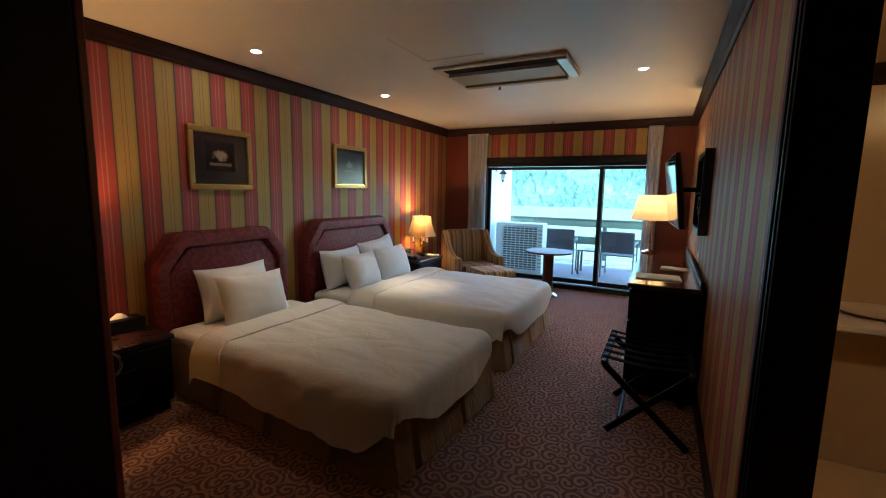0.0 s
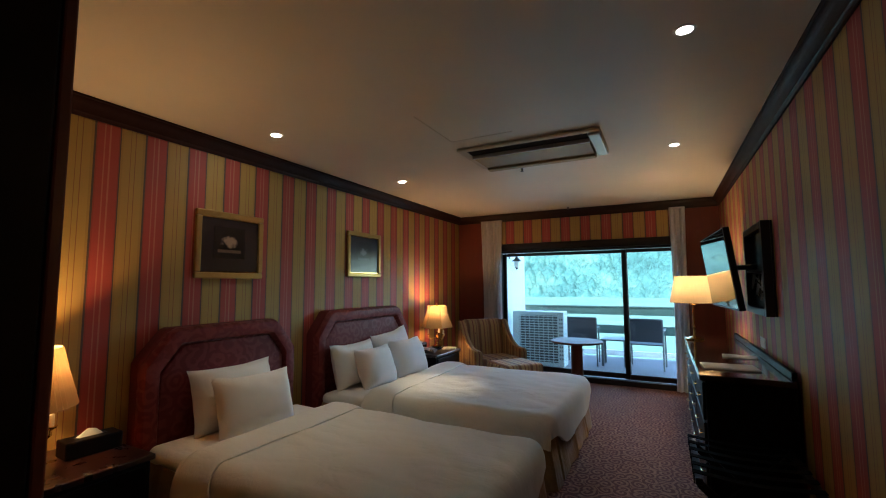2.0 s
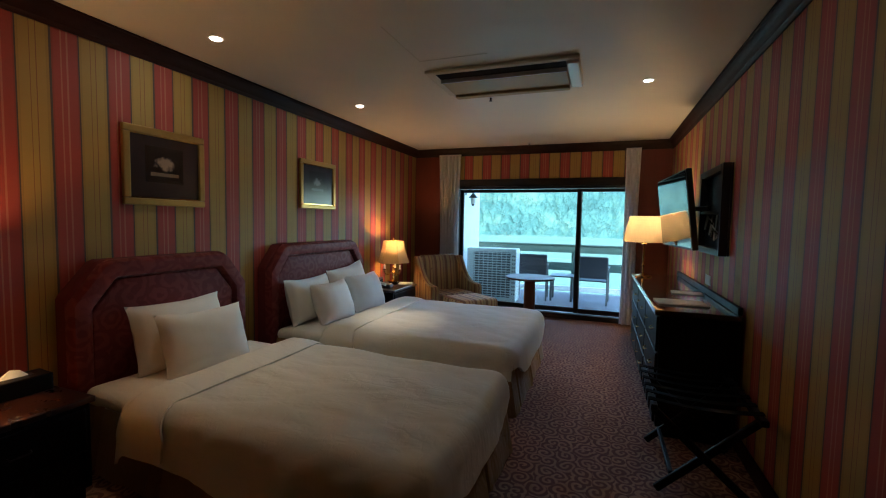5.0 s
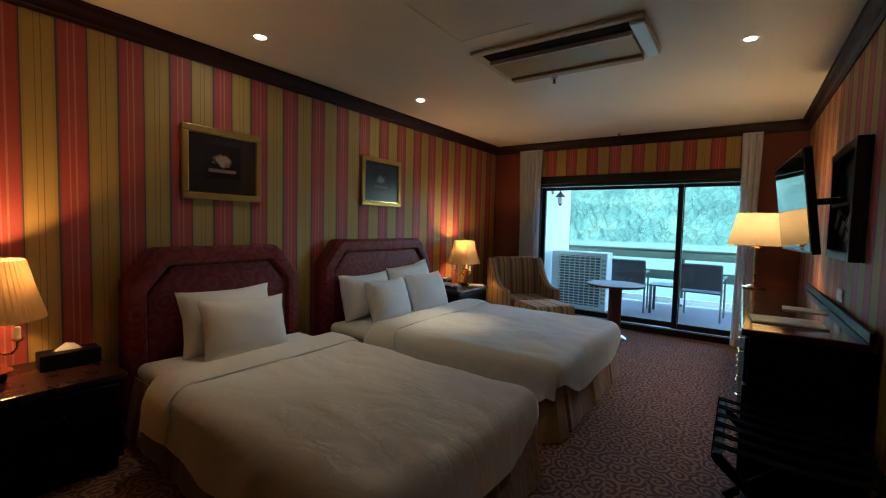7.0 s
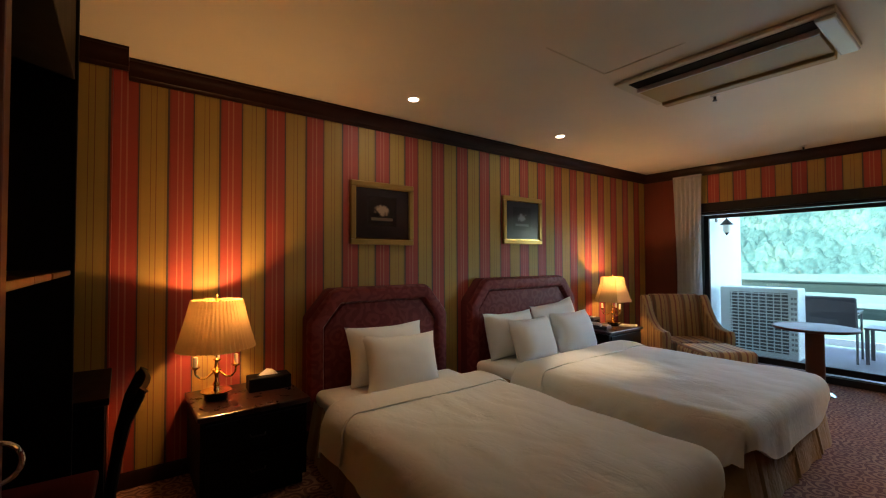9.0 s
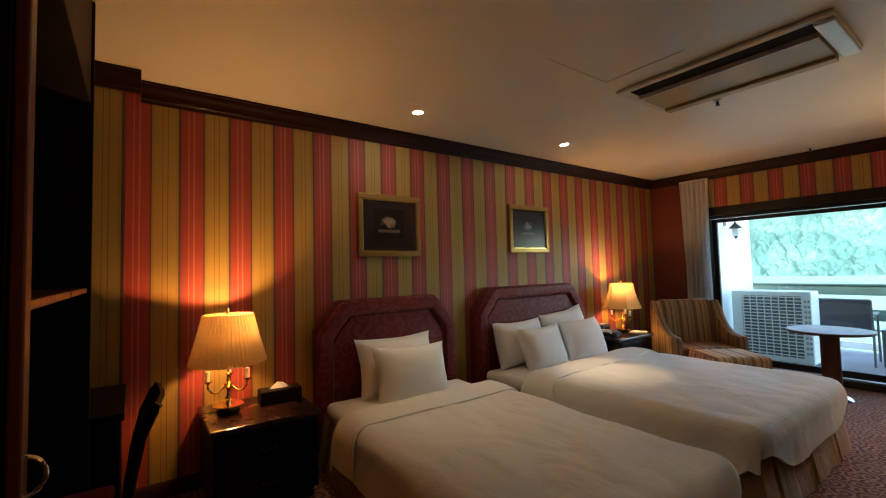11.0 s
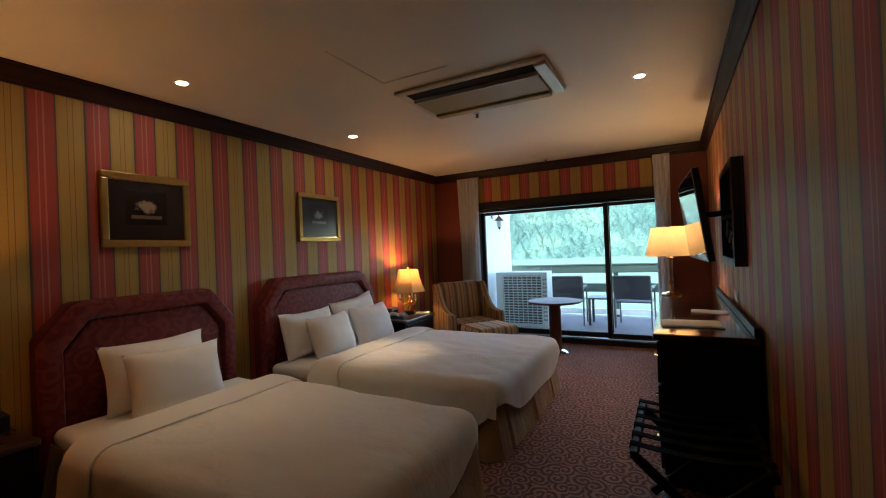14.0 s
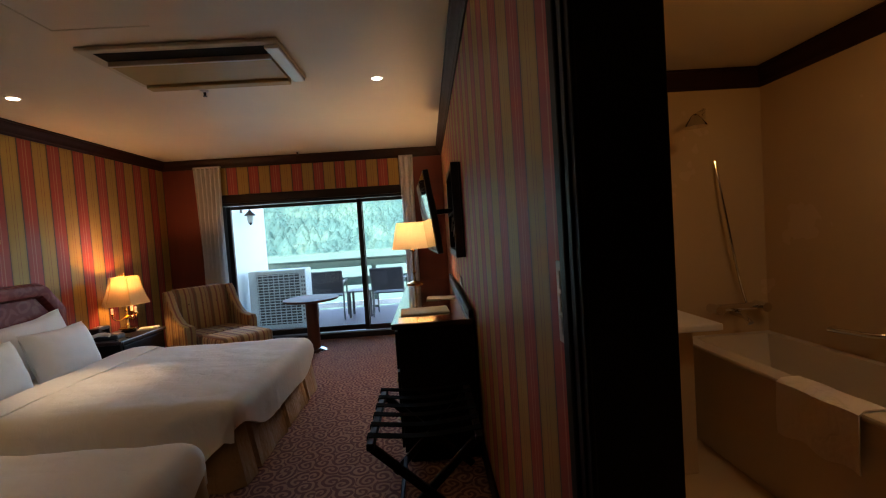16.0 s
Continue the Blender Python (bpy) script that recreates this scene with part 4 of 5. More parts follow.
dl = thing("table_lamp", "tall brass lamp with plain lit cream shade", "table lamp", "", pose(0.035, 5.02, DT + 0.001))
bm = bmesh.new()
solid_lathe(bm, [(0.085, 0.0), (0.085, 0.012), (0.05, 0.022), (0.016, 0.035)], 28)
part("foot", bm, M_brass, dl, "", True)
bm = bmesh.new()
solid_lathe(bm, [(0.012, 0.034), (0.010, 0.10), (0.018, 0.12), (0.010, 0.14), (0.010, 0.33), (0.03, 0.342), (0.03, 0.348), (0.008, 0.356), (0.008, 0.46)], 16)
part("pole", bm, M_brass, dl, "", True)
bm = bmesh.new()
lathe(bm, [(0.205, 0.365), (0.207, 0.368), (0.152, 0.628), (0.150, 0.632)], 48)
part("shade", bm, M_shade2, dl, "plain cream cone shade, lit", True)
bm = bmesh.new()
bmesh.ops.create_icosphere(bm, subdivisions=2, radius=0.03, matrix=Matrix.Translation((0, 0, 0.50)))
part("bulb", bm, M_bulb, dl, "", True)
lamp("POINT", "bulb_light", 0.68 * E_LAMP, (1.0, 0.62, 0.26), pose(0.035, 5.02, DT + 0.50 + 0.03), 0.05)

# television on its arm
tvm = Matrix.Translation((0.205, 4.34, 1.50)) @ Euler((0, radians(-7), radians(3.6))).to_matrix().to_4x4()
tv = thing("television", "black flat television tilted out on a wall arm", "television", "", tvm)
slab("housing", (-0.012, 0.03, -0.56, 0.56, -0.315, 0.315), M_black, tv, 0.006)
slab("screen", (-0.0155, -0.0125, -0.545, 0.545, -0.295, 0.302), M_screen, tv, 0, "glossy dark screen")
slab("rear_hump", (0.031, 0.06, -0.30, 0.30, -0.22, 0.12), M_black, tv, 0.01)
slab("mount_plate", (0.061, 0.075, -0.14, 0.14, -0.10, 0.12), M_black, tv, 0.004)
bracket = thing("wall_bracket", "black wall box with television arm and cables", "bracket")
BX = 0.385
slab("back_plate", (X1 - 0.012, X1, 3.56, 4.30, 1.165, 1.82), M_black, bracket, 0.003)
for d in ((3.56, 3.615, 1.165, 1.82), (4.245, 4.30, 1.165, 1.82), (3.617, 4.243, 1.165, 1.215), (3.617, 4.243, 1.77, 1.82)):
    slab("box_side", (BX, X1 - 0.014, *d), M_black, bracket, 0.003)
slab("shelf", (BX + 0.005, X1 - 0.014, 3.617, 4.243, 1.475, 1.495), M_black, bracket, 0.002)
part("arm", beam(bmesh.new(), (X1 - 0.02, 4.10, 1.52), (0.29, 4.30, 1.52), 0.05, 0.04), M_black, bracket)
for k in range(5):
    z0 = 1.25 + 0.04 * k
    bm = tube(bmesh.new(), [(X1 - 0.02, 3.66 + 0.09 * k, z0), (BX + 0.02, 3.70 + 0.09 * k, z0 + 0.05), (BX + 0.015, 3.78 + 0.08 * k, 1.27 + 0.02 * k), (X1 - 0.02, 3.86 + 0.07 * k, 1.46)], 0.006, 6)
    part("cable", bm, M_chrome if k % 2 else M_white, bracket, "pale looped cable", True)

# luggage rack
rk = thing("luggage_rack", "folding dark wooden luggage rack with black straps", "luggage rack")
RX0, RX1, RY0, RY1, RZ = -0.105, 0.36, 2.43, 3.05, 0.46
for x in (RX0, RX1):
    part("top_rail", beam(bmesh.new(), (x, RY0 - 0.02, RZ), (x, RY1 + 0.02, RZ), 0.032, 0.032), M_dark, rk)
for y, dy in ((RY0 + 0.02, 0.02), (RY1 - 0.02, -0.02)):
    part("leg", beam(bmesh.new(), (RX0, y, RZ - 0.018), (RX1 + 0.01, y, 0.012), 0.022, 0.038), M_dark, rk)
    part("leg", beam(bmesh.new(), (RX1, y + dy * 1.3, RZ - 0.018), (RX0 + 0.03, y + dy * 1.3, 0.012), 0.022, 0.038), M_dark, rk)
part("stretcher", beam(bmesh.new(), (RX0 + 0.10, RY0 + 0.06, 0.10), (RX0 + 0.10, RY1 - 0.06, 0.10), 0.022, 0.022), M_dark, rk)
for k in range(6):
    y = RY0 + 0.035 + k * 0.11
    bm = bmesh.new()
    grid = []
    for i in range(9):
        t = i / 8
        x = RX0 - 0.017 + (RX1 - RX0 + 0.034) * t
        z = RZ + 0.019 - 0.02 * math.sin(math.pi * t)
        grid.append([bm.verts.new((x, y, z)), bm.verts.new((x, y + 0.045, z)), bm.verts.new((x, y + 0.045, z + 0.003)), bm.verts.new((x, y, z + 0.003))])
    for a, b in zip(grid, grid[1:]):
        for j in range(4):
            bm.faces.new((a[j], a[(j + 1) % 4], b[(j + 1) % 4], b[j]))
    bm.faces.new(grid[0][::-1])
    bm.faces.new(grid[-1])
    box(bm, RX0 - 0.021, RX0 - 0.017, y, y + 0.045, RZ - 0.03, RZ + 0.02)
    part("strap", bm, M_strap, rk)


def wall_plate(name, label, y0, y1, z0, z1, gang):
    s = thing(name, label, "switch" if name == "light_switch" else "socket")
    slab("plate", (X1 - 0.006, X1 - 0.001, y0, y1, z0, z1), M_white, s, 0.003)
    for k in range(gang):
        a = z0 + 0.015 + (z1 - z0 - 0.03) / gang * k
        slab("rocker", (X1 - 0.009, X1 - 0.0065, y0 + 0.012, y1 - 0.012, a + 0.004, a + (z1 - z0 - 0.03) / gang - 0.004), M_white, s, 0.002)


wall_plate("light_switch", "tall white light switch plate on striped wall", 1.428, 1.468, 1.115, 1.275, 3)
wall_plate("wall_socket", "pale wall socket above the dresser", 4.02, 4.20, 0.895, 0.975, 1)

# ---- armchair, footstool, table ----
chm = pose(-2.41, 5.745, 0, 0, 0, 52) @ Matrix.Diagonal((0.88, 0.80, 1.0, 1.0))
ch = thing("armchair", "striped mustard upholstered armchair with sloping arms", "armchair", "", chm)


def side_profile(bm, pts, x0, x1, bevel):
    """A board of (depth, height) pairs standing between two x planes; depth runs towards the chair's front."""
    a = [bm.verts.new((x0, -d, z)) for d, z in pts]
    b = [bm.verts.new((x1, -d, z)) for d, z in pts]
    k = len(pts)
    f0, f1 = bm.faces.new(a), bm.faces.new(b[::-1])
    for i in range(k):
        bm.faces.new((a[i], b[i], b[(i + 1) % k], a[(i + 1) % k]))
    bmesh.ops.recalc_face_normals(bm, faces=bm.faces)
    bmesh.ops.bevel(bm, geom=list(set(f0.edges) | set(f1.edges)), offset=bevel, segments=3, affect="EDGES", profile=0.5, clamp_overlap=True)
    return bm


ARM = [(-0.36, 0.06), (0.30, 0.06), (0.34, 0.12), (0.36, 0.46), (0.33, 0.51), (0.24, 0.515), (0.10, 0.53), (-0.04, 0.60), (-0.14, 0.70), (-0.22, 0.82), (-0.28, 0.88), (-0.36, 0.87)]
for sx in (-1, 1):
    part("arm", side_profile(bmesh.new(), ARM, sx * 0.40 - 0.055, sx * 0.40 + 0.055, 0.025), M_upholstery, ch, "", True)
part("backrest", side_profile(bmesh.new(), [(-0.37, 0.10), (-0.16, 0.14), (-0.20, 0.52), (-0.25, 0.80), (-0.30, 0.88), (-0.37, 0.89), (-0.42, 0.85)], -0.345, 0.345, 0.03), M_upholstery, ch, "striped buttoned backrest", True)
part("seat_base", box(bmesh.new(), -0.343, 0.343, -0.32, 0.16, 0.06, 0.28, 0.015), M_upholstery, ch, "", True)
part("seat_cushion", box(bmesh.new(), -0.335, 0.335, -0.345, 0.17, 0.283, 0.40, 0.035, 4), M_upholstery, ch, "brown striped seat cushion", True)
for k in range(3):
    bm = bmesh.new()
    bmesh.ops.create_icosphere(bm, subdivisions=1, radius=0.012, matrix=Matrix.Translation((-0.18 + 0.18 * k, 0.232, 0.70)))
    part("button", bm, M_cushion, ch)
for sx in (-0.34, 0.34):
    for sy in (-0.28, 0.30):
        bm = bmesh.new()
        solid_lathe(bm, [(0.018, 0.001), (0.026, 0.062)], 10, (sx, sy, 0))
        part("leg", bm, M_dark, ch)
ot = thing("footstool", "brown upholstered footstool before the armchair", "footstool", "", pose(-1.965, 5.385, 0, 0, 0, 52))
part("cushion", box(bmesh.new(), -0.285, 0.285, -0.25, 0.25, 0.20, 0.405, 0.05, 4), M_stool, ot, "", True)
slab("base", (-0.275, 0.275, -0.24, 0.24, 0.08, 0.198), M_upholstery, ot, 0.012)
for sx in (-0.24, 0.24):
    for sy in (-0.2, 0.2):
        bm = bmesh.new()
        solid_lathe(bm, [(0.016, 0.001), (0.022, 0.082)], 10, (sx, sy, 0))
        part("leg", bm, M_dark, ot)

tb = thing("round_table", "small round wooden pedestal table by the window", "table", "", pose(-1.272, 5.87, 0))
bm = bmesh.new()
solid_lathe(bm, [(0.30, 0.625), (0.325, 0.632), (0.33, 0.644), (0.325, 0.654), (0.31, 0.657)], 48)
part("tabletop", bm, M_tablewood, tb, "", True)
bm = bmesh.new()
solid_lathe(bm, [(0.075, 0.05), (0.073, 0.58), (0.10, 0.623)], 32)
part("pedestal", bm, M_tablewood, tb, "", True)
bm = bmesh.new()
solid_lathe(bm, [(0.155, 0.001), (0.155, 0.012), (0.14, 0.026), (0.10, 0.045), (0.085, 0.05)], 40)
part("base_disc", bm, M_chrome, tb, "chromed base disc", True)

# ---- writing cabinet and chair at the entry ----
cb = thing("writing_cabinet", "tall black-brown wooden cabinet with open shelf", "cabinet")
CX0, CX1, CY0, CY1 = -2.40, -1.055, -0.30, 0.325
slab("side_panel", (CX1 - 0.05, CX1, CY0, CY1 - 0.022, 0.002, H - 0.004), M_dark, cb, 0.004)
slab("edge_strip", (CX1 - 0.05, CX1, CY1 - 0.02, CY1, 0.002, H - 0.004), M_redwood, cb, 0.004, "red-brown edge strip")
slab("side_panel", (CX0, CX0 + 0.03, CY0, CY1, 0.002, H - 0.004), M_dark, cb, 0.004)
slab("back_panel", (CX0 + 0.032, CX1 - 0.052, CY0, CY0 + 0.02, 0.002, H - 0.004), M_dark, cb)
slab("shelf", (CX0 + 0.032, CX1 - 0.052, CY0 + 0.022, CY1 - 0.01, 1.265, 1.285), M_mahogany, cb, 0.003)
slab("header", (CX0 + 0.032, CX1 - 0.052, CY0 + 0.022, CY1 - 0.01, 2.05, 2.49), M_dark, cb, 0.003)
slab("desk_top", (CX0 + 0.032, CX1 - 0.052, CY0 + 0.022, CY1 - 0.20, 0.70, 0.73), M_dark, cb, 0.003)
bm = bmesh.new()
ring = [(CX1 - 0.025, CY1 - 0.002 + 0.028 * math.sin(a), 1.0 + 0.032 * math.cos(a)) for a in [math.pi * i / 14 for i in range(15)]]
tube(bm, ring, 0.004, 8)
part("ring_pull", bm, M_chrome, cb, "pale metal ring pull", True)
structure("wall_entry_west", box(bmesh.new(), CX1 - 0.10, CX1, -1.6, CY0 - 0.004, 0, H - 0.002), M_dark, "dark wood entry panelling")

dk = thing("side_desk", "low black-brown desk between cabinet and wall", "desk")
slab("desk_top", (-3.06, -2.415, -0.28, 0.44, 0.71, 0.74), M_dark, dk, 0.004)
slab("side_panel", (-2.45, -2.418, -0.27, 0.425, 0.002, 0.708), M_dark, dk, 0.003)
slab("side_panel", (-3.045, -3.015, -0.27, 0.42, 0.002, 0.708), M_dark, dk, 0.003)
slab("front_panel", (-3.013, -2.452, 0.39, 0.415, 0.10, 0.708), M_dark, dk, 0.003)

dc = thing("desk_chair", "dark polished wooden chair with curved back", "chair", "", pose(-2.15, 0.215, 0.002, 0, 0, -2))
for sx in (-0.18, 0.18):
    bm = bmesh.new()
    tube(bm, [(sx, 0.225, 0.003), (sx, 0.225, 0.25), (sx, 0.235, 0.46), (sx, 0.255, 0.62), (sx, 0.285, 0.76), (sx, 0.322, 0.845), (sx, 0.335, 0.865)], 0.017, 8)
    part("back_post", bm, M_dark, dc, "", True)
    part("front_leg", beam(bmesh.new(), (sx, -0.20, 0.003), (sx, -0.20, 0.43), 0.035, 0.035), M_dark, dc)
part("seat", box(bmesh.new(), -0.22, 0.22, -0.22, 0.19, 0.43, 0.475, 0.014), M_damask2, dc, "wine cloth seat")
bm = bmesh.new()
rows = []
for i in range(9):
    u = i / 8 * 2 - 1
    rows.append([bm.verts.new((u * 0.175, y + 0.018 * (1 - u * u), z)) for y, z in ((0.245, 0.50), (0.258, 0.60), (0.275, 0.70), (0.312, 0.82), (0.338, 0.862), (0.322, 0.87), (0.294, 0.82), (0.258, 0.70), (0.240, 0.60), (0.228, 0.50))])
for a, b in zip(rows, rows[1:]):
    for j in range(10):
        bm.faces.new((a[j], a[(j + 1) % 10], b[(j + 1) % 10], b[j]))
bm.faces.new(rows[0][::-1])
bm.faces.new(rows[-1])
part("back_panel", bm, M_dark, dc, "", True)

# ---- bathroom behind the east wall ----
BXB, BYB, BH = 2.40, 3.35, 2.26
structure("floor_bathroom", box(bmesh.new(), 0.603, BXB + 0.1, -1.6, BYB + 0.1, -0.12, 0.004), M_tile, "cream tiled bathroom floor")
structure("ceiling_bathroom", box(bmesh.new(), 0.603, BXB + 0.1, -1.6, BYB + 0.1, BH, BH + 0.12), M_ceiling, "beige bathroom ceiling")
structure("wall_bathroom_east", box(bmesh.new(), BXB, BXB + 0.1, -1.6, BYB, 0, BH - 0.002), M_tile, "cream tiled bathroom wall")
structure("wall_bathroom_north", box(bmesh.new(), 0.603, BXB, BYB, BYB + 0.1, 0, BH - 0.002), M_tile, "cream tiled bathroom wall")
structure("trim", sweep(bmesh.new(), CROWN, (0.603, BYB, BH - 0.002), (BXB, BYB, BH - 0.002), (0, -1, 0)), M_crown, "dark mahogany moulding", True)
structure("trim", sweep(bmesh.new(), CROWN, (BXB, -1.6, BH - 0.002), (BXB, BYB, BH - 0.002), (-1, 0, 0)), M_crown, "dark mahogany moulding", True)
tub = thing("bathtub", "cream enamel bathtub along the tiled wall", "bathtub")
TX0, TY0 = 1.74, 1.62
bm = box(bmesh.new(), TX0, BXB - 0.004, TY0, BYB - 0.004, 0.006, 0.56)
mouth = max(bm.faces, key=lambda f: f.calc_center_median().z)
bmesh.ops.inset_region(bm, faces=[mouth], thickness=0.07)
well = bmesh.ops.extrude_discrete_faces(bm, faces=[mouth])["faces"][0]
for v in well.verts:
    c = well.calc_center_median()
    v.co = Vector((c.x + (v.co.x - c.x) * 0.82, c.y + (v.co.y - c.y) * 0.88, 0.16))
part("basin", bm, M_enamel, tub)
part("rim", box(bmesh.new(), TX0 - 0.02, TX0 + 0.08, TY0, BYB - 0.005, 0.562, 0.59, 0.01), M_enamel, tub)
bm = tube(bmesh.new(), [(BXB - 0.004, 2.60, 0.70), (BXB - 0.06, 2.63, 0.70), (BXB - 0.06, 2.86, 0.68), (BXB - 0.004, 2.89, 0.68)], 0.014, 10)
gb = thing("grab_handle", "chrome grab handle on the tiled wall", "handle")
part("bar", bm, M_chrome, gb, "", True)
tw = thing("bath_mat", "cream towel hung over the bathtub rim", "towel")
bm = bmesh.new()
grid = []
for i in range(13):
    row = []
    for z, dx in ((0.36, -0.036), (0.42, -0.04), (0.50, -0.038), (0.585, -0.036), (0.603, -0.01), (0.603, 0.07), (0.585, 0.098), (0.50, 0.095)):
        y = 2.10 + 0.36 * i / 12
        row.append(bm.verts.new((TX0 + dx + 0.004 * math.sin(y * 30), y, z + (0.01 * math.sin(i) if z < 0.4 else 0))))
    grid.append(row)
for a, b in zip(grid, grid[1:]):
    for j in range(7):
        bm.faces.new((a[j], a[j + 1], b[j + 1], b[j]))
thicken(bm, 0.006)
part("cloth", bm, M_towel, tw, "", True)
sh = thing("shower_set", "chrome shower head with hanging hose and mixer tap", "shower")
part("arm", tube(bmesh.new(), [(2.02, BYB - 0.004, 1.97), (1.92, BYB - 0.15, 1.98), (1.76, BYB - 0.30, 1.91)], 0.012, 8), M_chrome, sh, "", True)
bm = bmesh.new()
solid_lathe(bm, [(0.02, 0.05), (0.06, 0.0), (0.065, -0.012)], 20, (1.76, BYB - 0.31, 1.86))
part("shower_head", bm, M_chrome, sh, "", True)
hose = [(2.06 + 0.19 * t * t + 0.01 * math.sin(5 * t), BYB - 0.03 - 0.04 * math.sin(3.1 * t), 1.68 - 0.95 * t) for t in [i / 14 for i in range(15)]]
part("hose", tube(bmesh.new(), hose, 0.008, 8), M_chrome, sh, "", True)
part("mixer", tube(bmesh.new(), [(2.02, BYB - 0.05, 0.74), (2.28, BYB - 0.05, 0.74)], 0.025, 12), M_chrome, sh, "", True)
part("spout", tube(bmesh.new(), [(2.15, BYB - 0.006, 0.70), (2.15, BYB - 0.12, 0.70), (2.15, BYB - 0.17, 0.66)], 0.018, 10), M_chrome, sh, "", True)
for x in (2.0, 2.30):
    part("tap_knob", tube(bmesh.new(), [(x, BYB - 0.02, 0.74), (x, BYB - 0.12, 0.74)], 0.03, 12), M_chrome, sh, "", True)
va = thing("vanity", "cream vanity with stone counter and basin", "vanity")
slab("counter", (0.65, 1.60, 2.64, BYB - 0.004, 0.78, 0.815), M_white, va, 0.008)
slab("cupboard", (0.68, 1.52, 2.76, BYB - 0.004, 0.006, 0.778), M_tile, va, 0.004)
bm = bmesh.new()
solid_lathe(bm, [(0.16, 0.816), (0.20, 0.833), (0.205, 0.836), (0.18, 0.822), (0.05, 0.818)], 28, (1.28, 3.0, 0))
part("basin_rim", bm, M_enamel, va, "", True)
bl = thing("ceiling_lamp", "small white bathroom ceiling lamp, lit", "ceiling light")
bm = bmesh.new()
solid_lathe(bm, [(0.05, -0.001), (0.05, -0.012)], 20, (1.75, 1.8, BH - 0.001))
part("lens", bm, M_downlight_dim, bl)
bm = bmesh.new()
lathe(bm, [(0.051, -0.012), (0.07, -0.010), (0.075, -0.001)], 24, (1.75, 1.8, BH - 0.001))
part("ring", bm, M_white, bl, "", True)
lamp("POINT", "bathroom_light", E_BATH, (1.0, 0.50, 0.12), pose(1.75, 1.8, BH - 0.12), 0.05)

# ---- balcony and distance ----
structure("balcony_floor", box(bmesh.new(), -3.2, 2.6, 6.625, 9.15, -0.25, -0.03), M_deck, "grey balcony floor")
structure("wall_balcony", box(bmesh.new(), -3.0, -2.72, 6.625, 8.45, -0.03, 2.9), M_render, "white rendered balcony side wall")
structure("ceiling_balcony", box(bmesh.new(), -3.4, 2.6, 6.625, 8.2, 2.9, 3.1), M_render, "white balcony soffit")
rail = thing("balcony_railing", "green-grey painted wooden balcony railing", "railing")
slab("top_board", (-3.2, 2.6, 8.98, 9.03, 0.80, 0.94), M_railpaint, rail, 0.006)
slab("middle_board", (-3.2, 2.6, 8.98, 9.03, 0.44, 0.60), M_railpaint, rail, 0.006)
slab("bottom_board", (-3.2, 2.6, 8.98, 9.03, 0.02, 0.12), M_render, rail, 0.006)
slab("hand_rail", (-3.2, 2.6, 8.95, 9.06, 0.942, 0.97), M_railpaint, rail, 0.006)
for x in (-2.6, -0.9, 0.8, 2.4):
    slab("post", (x - 0.04, x + 0.04, 9.032, 9.10, -0.029, 0.94), M_railpaint, rail, 0.004)

cond = thing("outdoor_unit", "white outdoor air unit with wire grille", "air conditioner")
KX0, KX1, KY0, KY1, KZ = -2.61, -1.73, 7.30, 7.62, 0.93
slab("casing", (KX0, KX1, KY0, KY1, 0.02, KZ), M_condenser, cond, 0.015)
slab("foot", (KX0 + 0.1, KX0 + 0.16, KY0, KY1, -0.029, 0.019), M_grille, cond)
slab("foot", (KX1 - 0.16, KX1 - 0.1, KY0, KY1, -0.029, 0.019), M_grille, cond)
slab("coil", (KX0 + 0.13, KX1 - 0.10, KY0 - 0.004, KY0 + 0.001, 0.09, KZ - 0.06), M_coil, cond)
bm = bmesh.new()
for k in range(18):
    z = 0.11 + k * 0.0435
    box(bm, KX0 + 0.13, KX1 - 0.10, KY0 - 0.016, KY0 - 0.008, z, z + 0.013)
for k in range(9):
    x = KX0 + 0.14 + k * 0.08
    box(bm, x, x + 0.011, KY0 - 0.012, KY0 - 0.006, 0.09, KZ - 0.06)
part("wire_grille", bm, M_condenser, cond)
bm = bmesh.new()
for k in range(11):
    for c in range(2):
        box(bm, KX1 - 0.075 + c * 0.035, KX1 - 0.05 + c * 0.035, KY0 - 0.004, KY0 + 0.001, 0.14 + k * 0.065, 0.17 + k * 0.065)
part("side_vents", bm, M_grille, cond)


def patio_chair(x, y, label, turn):
    c = thing("patio_chair", label, "chair", "balcony chairs", pose(x, y, -0.029, 0, 0, turn))
    for sx in (-0.27, 0.27):
        part("side_frame", tube(bmesh.new(), [(sx, -0.24, 0.002), (sx, -0.22, 0.42), (sx, -0.26, 0.60), (sx, -0.32, 0.84)], 0.014, 8), M_alu, c, "", True)
        part("front_leg", tube(bmesh.new(), [(sx, 0.24, 0.002), (sx, 0.22, 0.40), (sx, 0.20, 0.62), (sx, 0.0, 0.64), (sx, -0.26, 0.62)], 0.014, 8), M_alu, c, "", True)
        part("arm_pad", box(bmesh.new(), sx - 0.025, sx + 0.025, -0.2, 0.22, 0.642, 0.66, 0.006), M_alu, c)
    part("seat", box(bmesh.new(), -0.262, 0.262, -0.22, 0.24, 0.405, 0.425, 0.006), M_mesh, c)
    m = Matrix.Translation((0, -0.29, 0.65)) @ Euler((radians(14), 0, 0)).to_matrix().to_4x4()
    part("backrest", box(bmesh.new(), -0.265, 0.265, -0.008, 0.008, -0.19, 0.19, 0.005, 2, m), M_mesh, c)
    part("top_bar", tube(bmesh.new(), [(-0.27, -0.325, 0.84), (0.27, -0.325, 0.84)], 0.014, 8), M_alu, c, "", True)


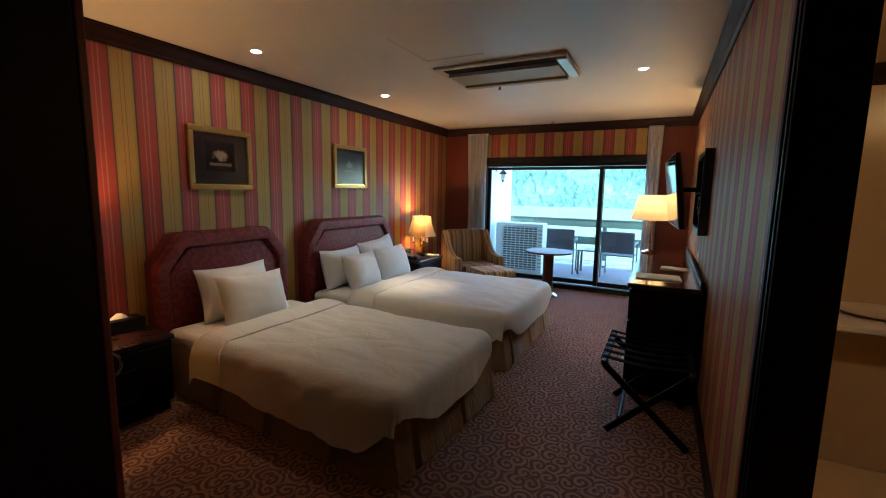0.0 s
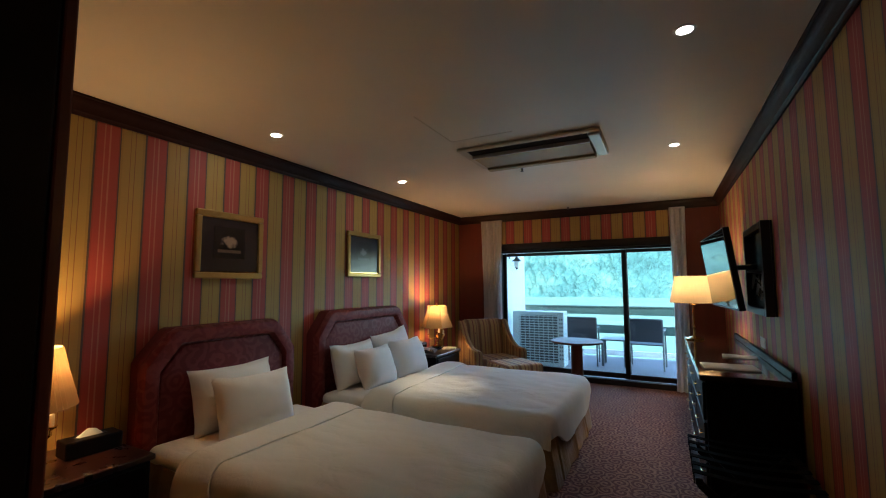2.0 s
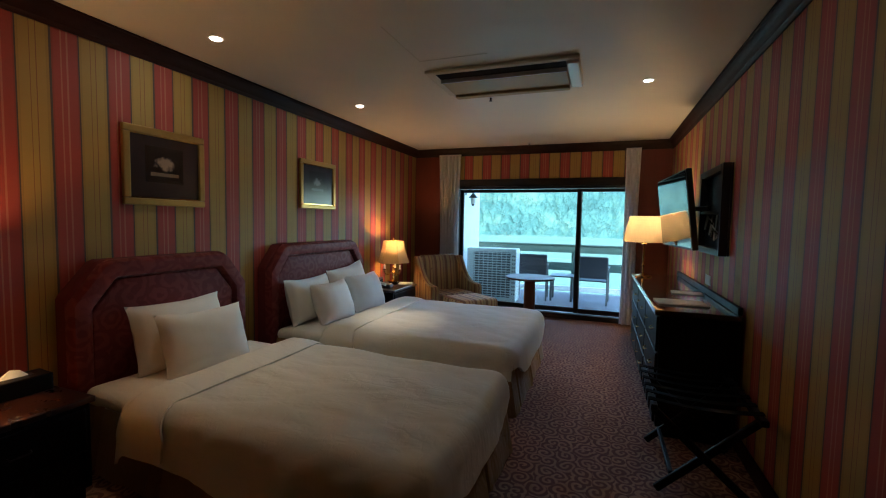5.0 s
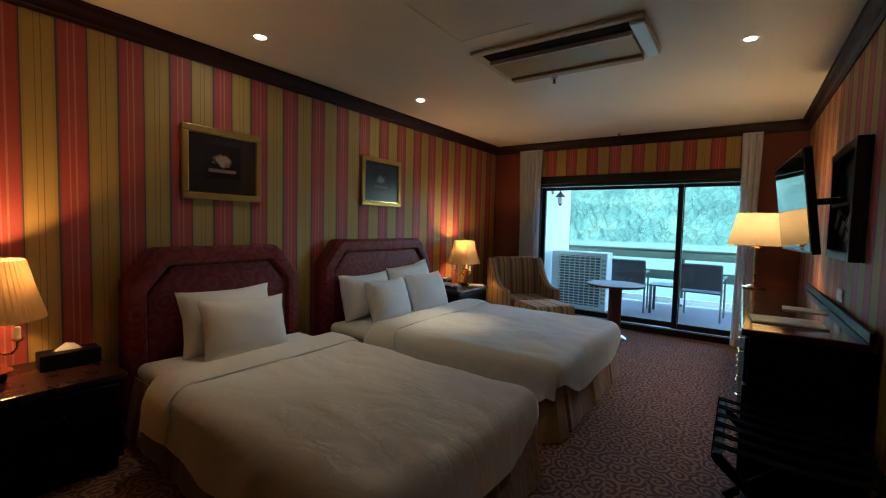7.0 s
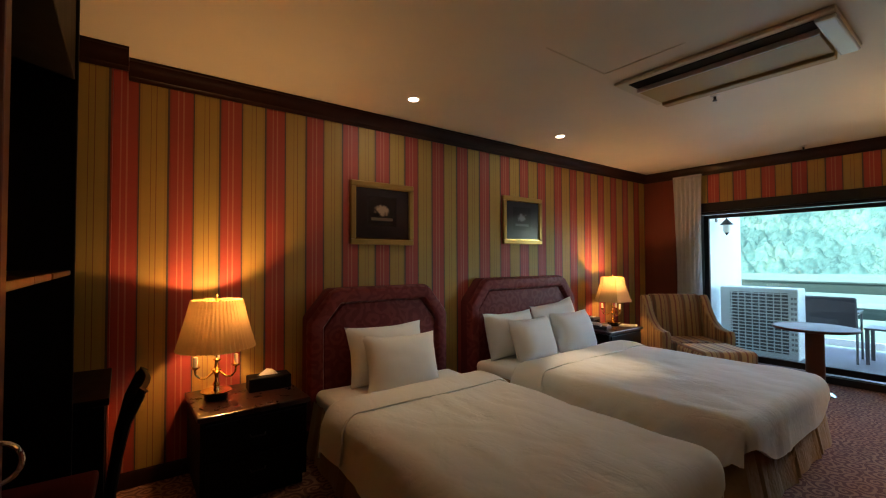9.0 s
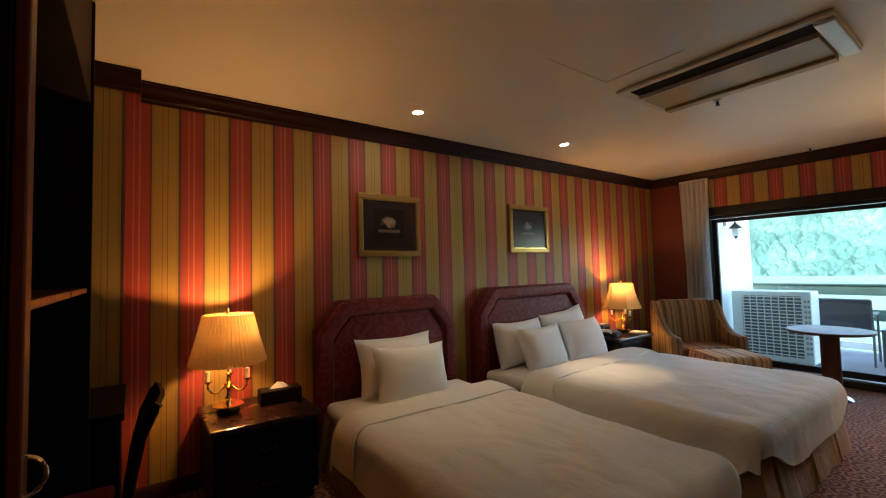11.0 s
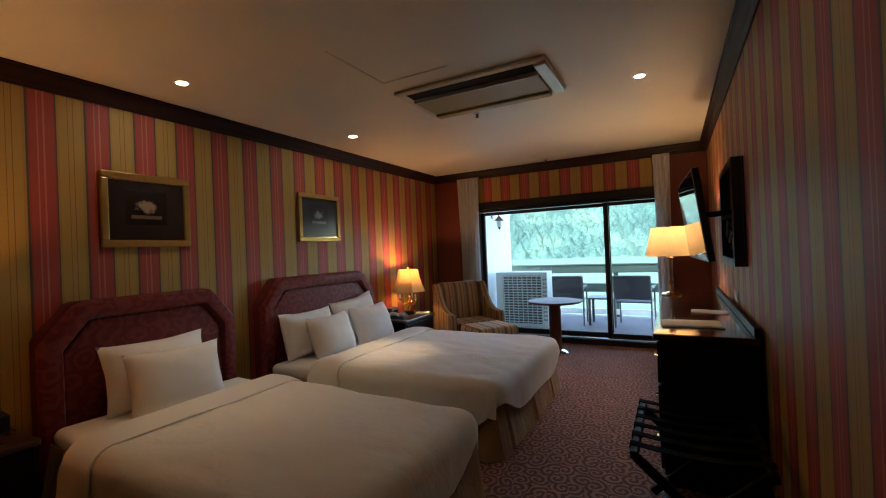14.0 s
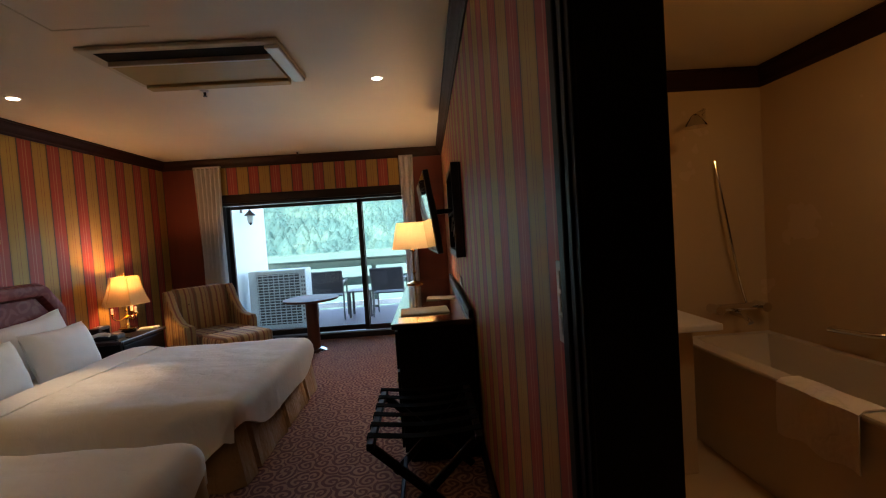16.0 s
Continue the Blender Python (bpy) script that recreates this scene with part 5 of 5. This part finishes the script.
patio_chair(-1.58, 8.15, "grey mesh patio chair turned to the view", 3)
patio_chair(-0.52, 8.15, "grey mesh patio chair beside the low table", -4)
pt = thing("patio_table", "low grey patio table between the chairs", "table", "", pose(-1.04, 8.22, -0.029))
slab("top", (-0.21, 0.21, -0.21, 0.21, 0.44, 0.465), M_alu, pt, 0.006)
for sx in (-0.18, 0.18):
    for sy in (-0.18, 0.18):
        slab("leg", (sx - 0.02, sx + 0.02, sy - 0.02, sy + 0.02, 0.001, 0.439), M_alu, pt, 0.003)

ln = thing("wall_lantern", "dark metal wall lantern on the balcony wall", "wall lamp")
LY = 7.50
part("bracket", tube(bmesh.new(), [(-2.722, LY, 1.93), (-2.66, LY, 1.96), (-2.60, LY, 1.95), (-2.58, LY, 1.90)], 0.010, 8), M_frame, ln, "", True)
bm = bmesh.new()
solid_lathe(bm, [(0.012, 1.90), (0.03, 1.875), (0.085, 1.82), (0.08, 1.812)], 16, (-2.58, LY, 0))
part("hood", bm, M_frame, ln, "", True)
bm = bmesh.new()
solid_lathe(bm, [(0.05, 1.81), (0.045, 1.72), (0.03, 1.70)], 12, (-2.58, LY, 0))
part("glass", bm, M_paper, ln, "", True)
bm = bmesh.new()
solid_lathe(bm, [(0.034, 1.699), (0.02, 1.685), (0.006, 1.66)], 12, (-2.58, LY, 0))
part("cap", bm, M_frame, ln, "", True)
part("wall_plate", box(bmesh.new(), -2.7195, -2.71, LY - 0.04, LY + 0.04, 1.86, 2.0, 0.004), M_frame, ln)

bm = bmesh.new()
bmesh.ops.create_grid(bm, x_segments=40, y_segments=40, size=900, matrix=Matrix.Translation((0, 860, -4.5)))
structure("ground", bm, M_field, "pale flat meadow below the balcony")


def slope(x, d):
    return -5 + 88 * d + 2.5 * noise.noise((x * 0.09, d * 14, 5)) + 7 * noise.noise((x * 0.02, d * 3, 0)) + 0.9 * noise.noise((x * 0.21, d * 32, 9))


def forest():
    """A wooded hillside: one closed canopy of many domed crowns with ragged leaves."""
    rs = np.random.RandomState(4)
    xs, ys, cell = np.arange(-245, 100, 0.5), np.arange(190, 362, 0.5), 4.4
    gx, gy = np.meshgrid(xs, ys)
    nx, ny = int(345 / cell) + 4, int(172 / cell) + 4
    jx, jy = rs.uniform(0, 1, (ny, nx)), rs.uniform(0, 1, (ny, nx))
    wide, tall = rs.uniform(1.8, 4.4, (ny, nx)), rs.uniform(1.2, 5.0, (ny, nx))
    ci, cj = ((gx + 245) / cell).astype(int) + 1, ((gy - 190) / cell).astype(int) + 1
    crown = np.zeros_like(gx)
    for a in (-1, 0, 1):
        for b in (-1, 0, 1):
            i, j = ci + a, cj + b
            d2 = ((gx + 245) / cell + 1 - i - jx[j, i]) ** 2 + ((gy - 190) / cell + 1 - j - jy[j, i]) ** 2
            crown = np.maximum(crown, tall[j, i] * np.clip(1 - d2 * cell * cell / wide[j, i] ** 2, 0, 1))
    leaf = rs.uniform(-0.5, 0.5, gx.shape) + np.kron(rs.uniform(-0.5, 0.5, (gx.shape[0] // 2 + 1, gx.shape[1] // 2 + 1)), np.ones((2, 2)))[:gx.shape[0], :gx.shape[1]]
    ground = np.array([[slope(x, (y - 210) / 150) for x in xs] for y in ys])
    v = np.stack([gx + leaf * 0.4, gy, ground + crown + 1.3 * leaf], -1).reshape(-1, 3)
    w, k = len(xs), np.arange((len(ys) - 1) * len(xs)).reshape(-1, len(xs))[:, :-1].ravel()
    me = bpy.data.meshes.new("forest")
    me.from_pydata(v.tolist(), [], np.stack([k, k + 1, k + w + 1, k + w], -1).tolist())
    me.materials.append(M_forest)
    me.shade_smooth()
    return tagged(new("forest", me), "wooded green hillside beyond the balcony", "forest", kind="stuff")


forest()
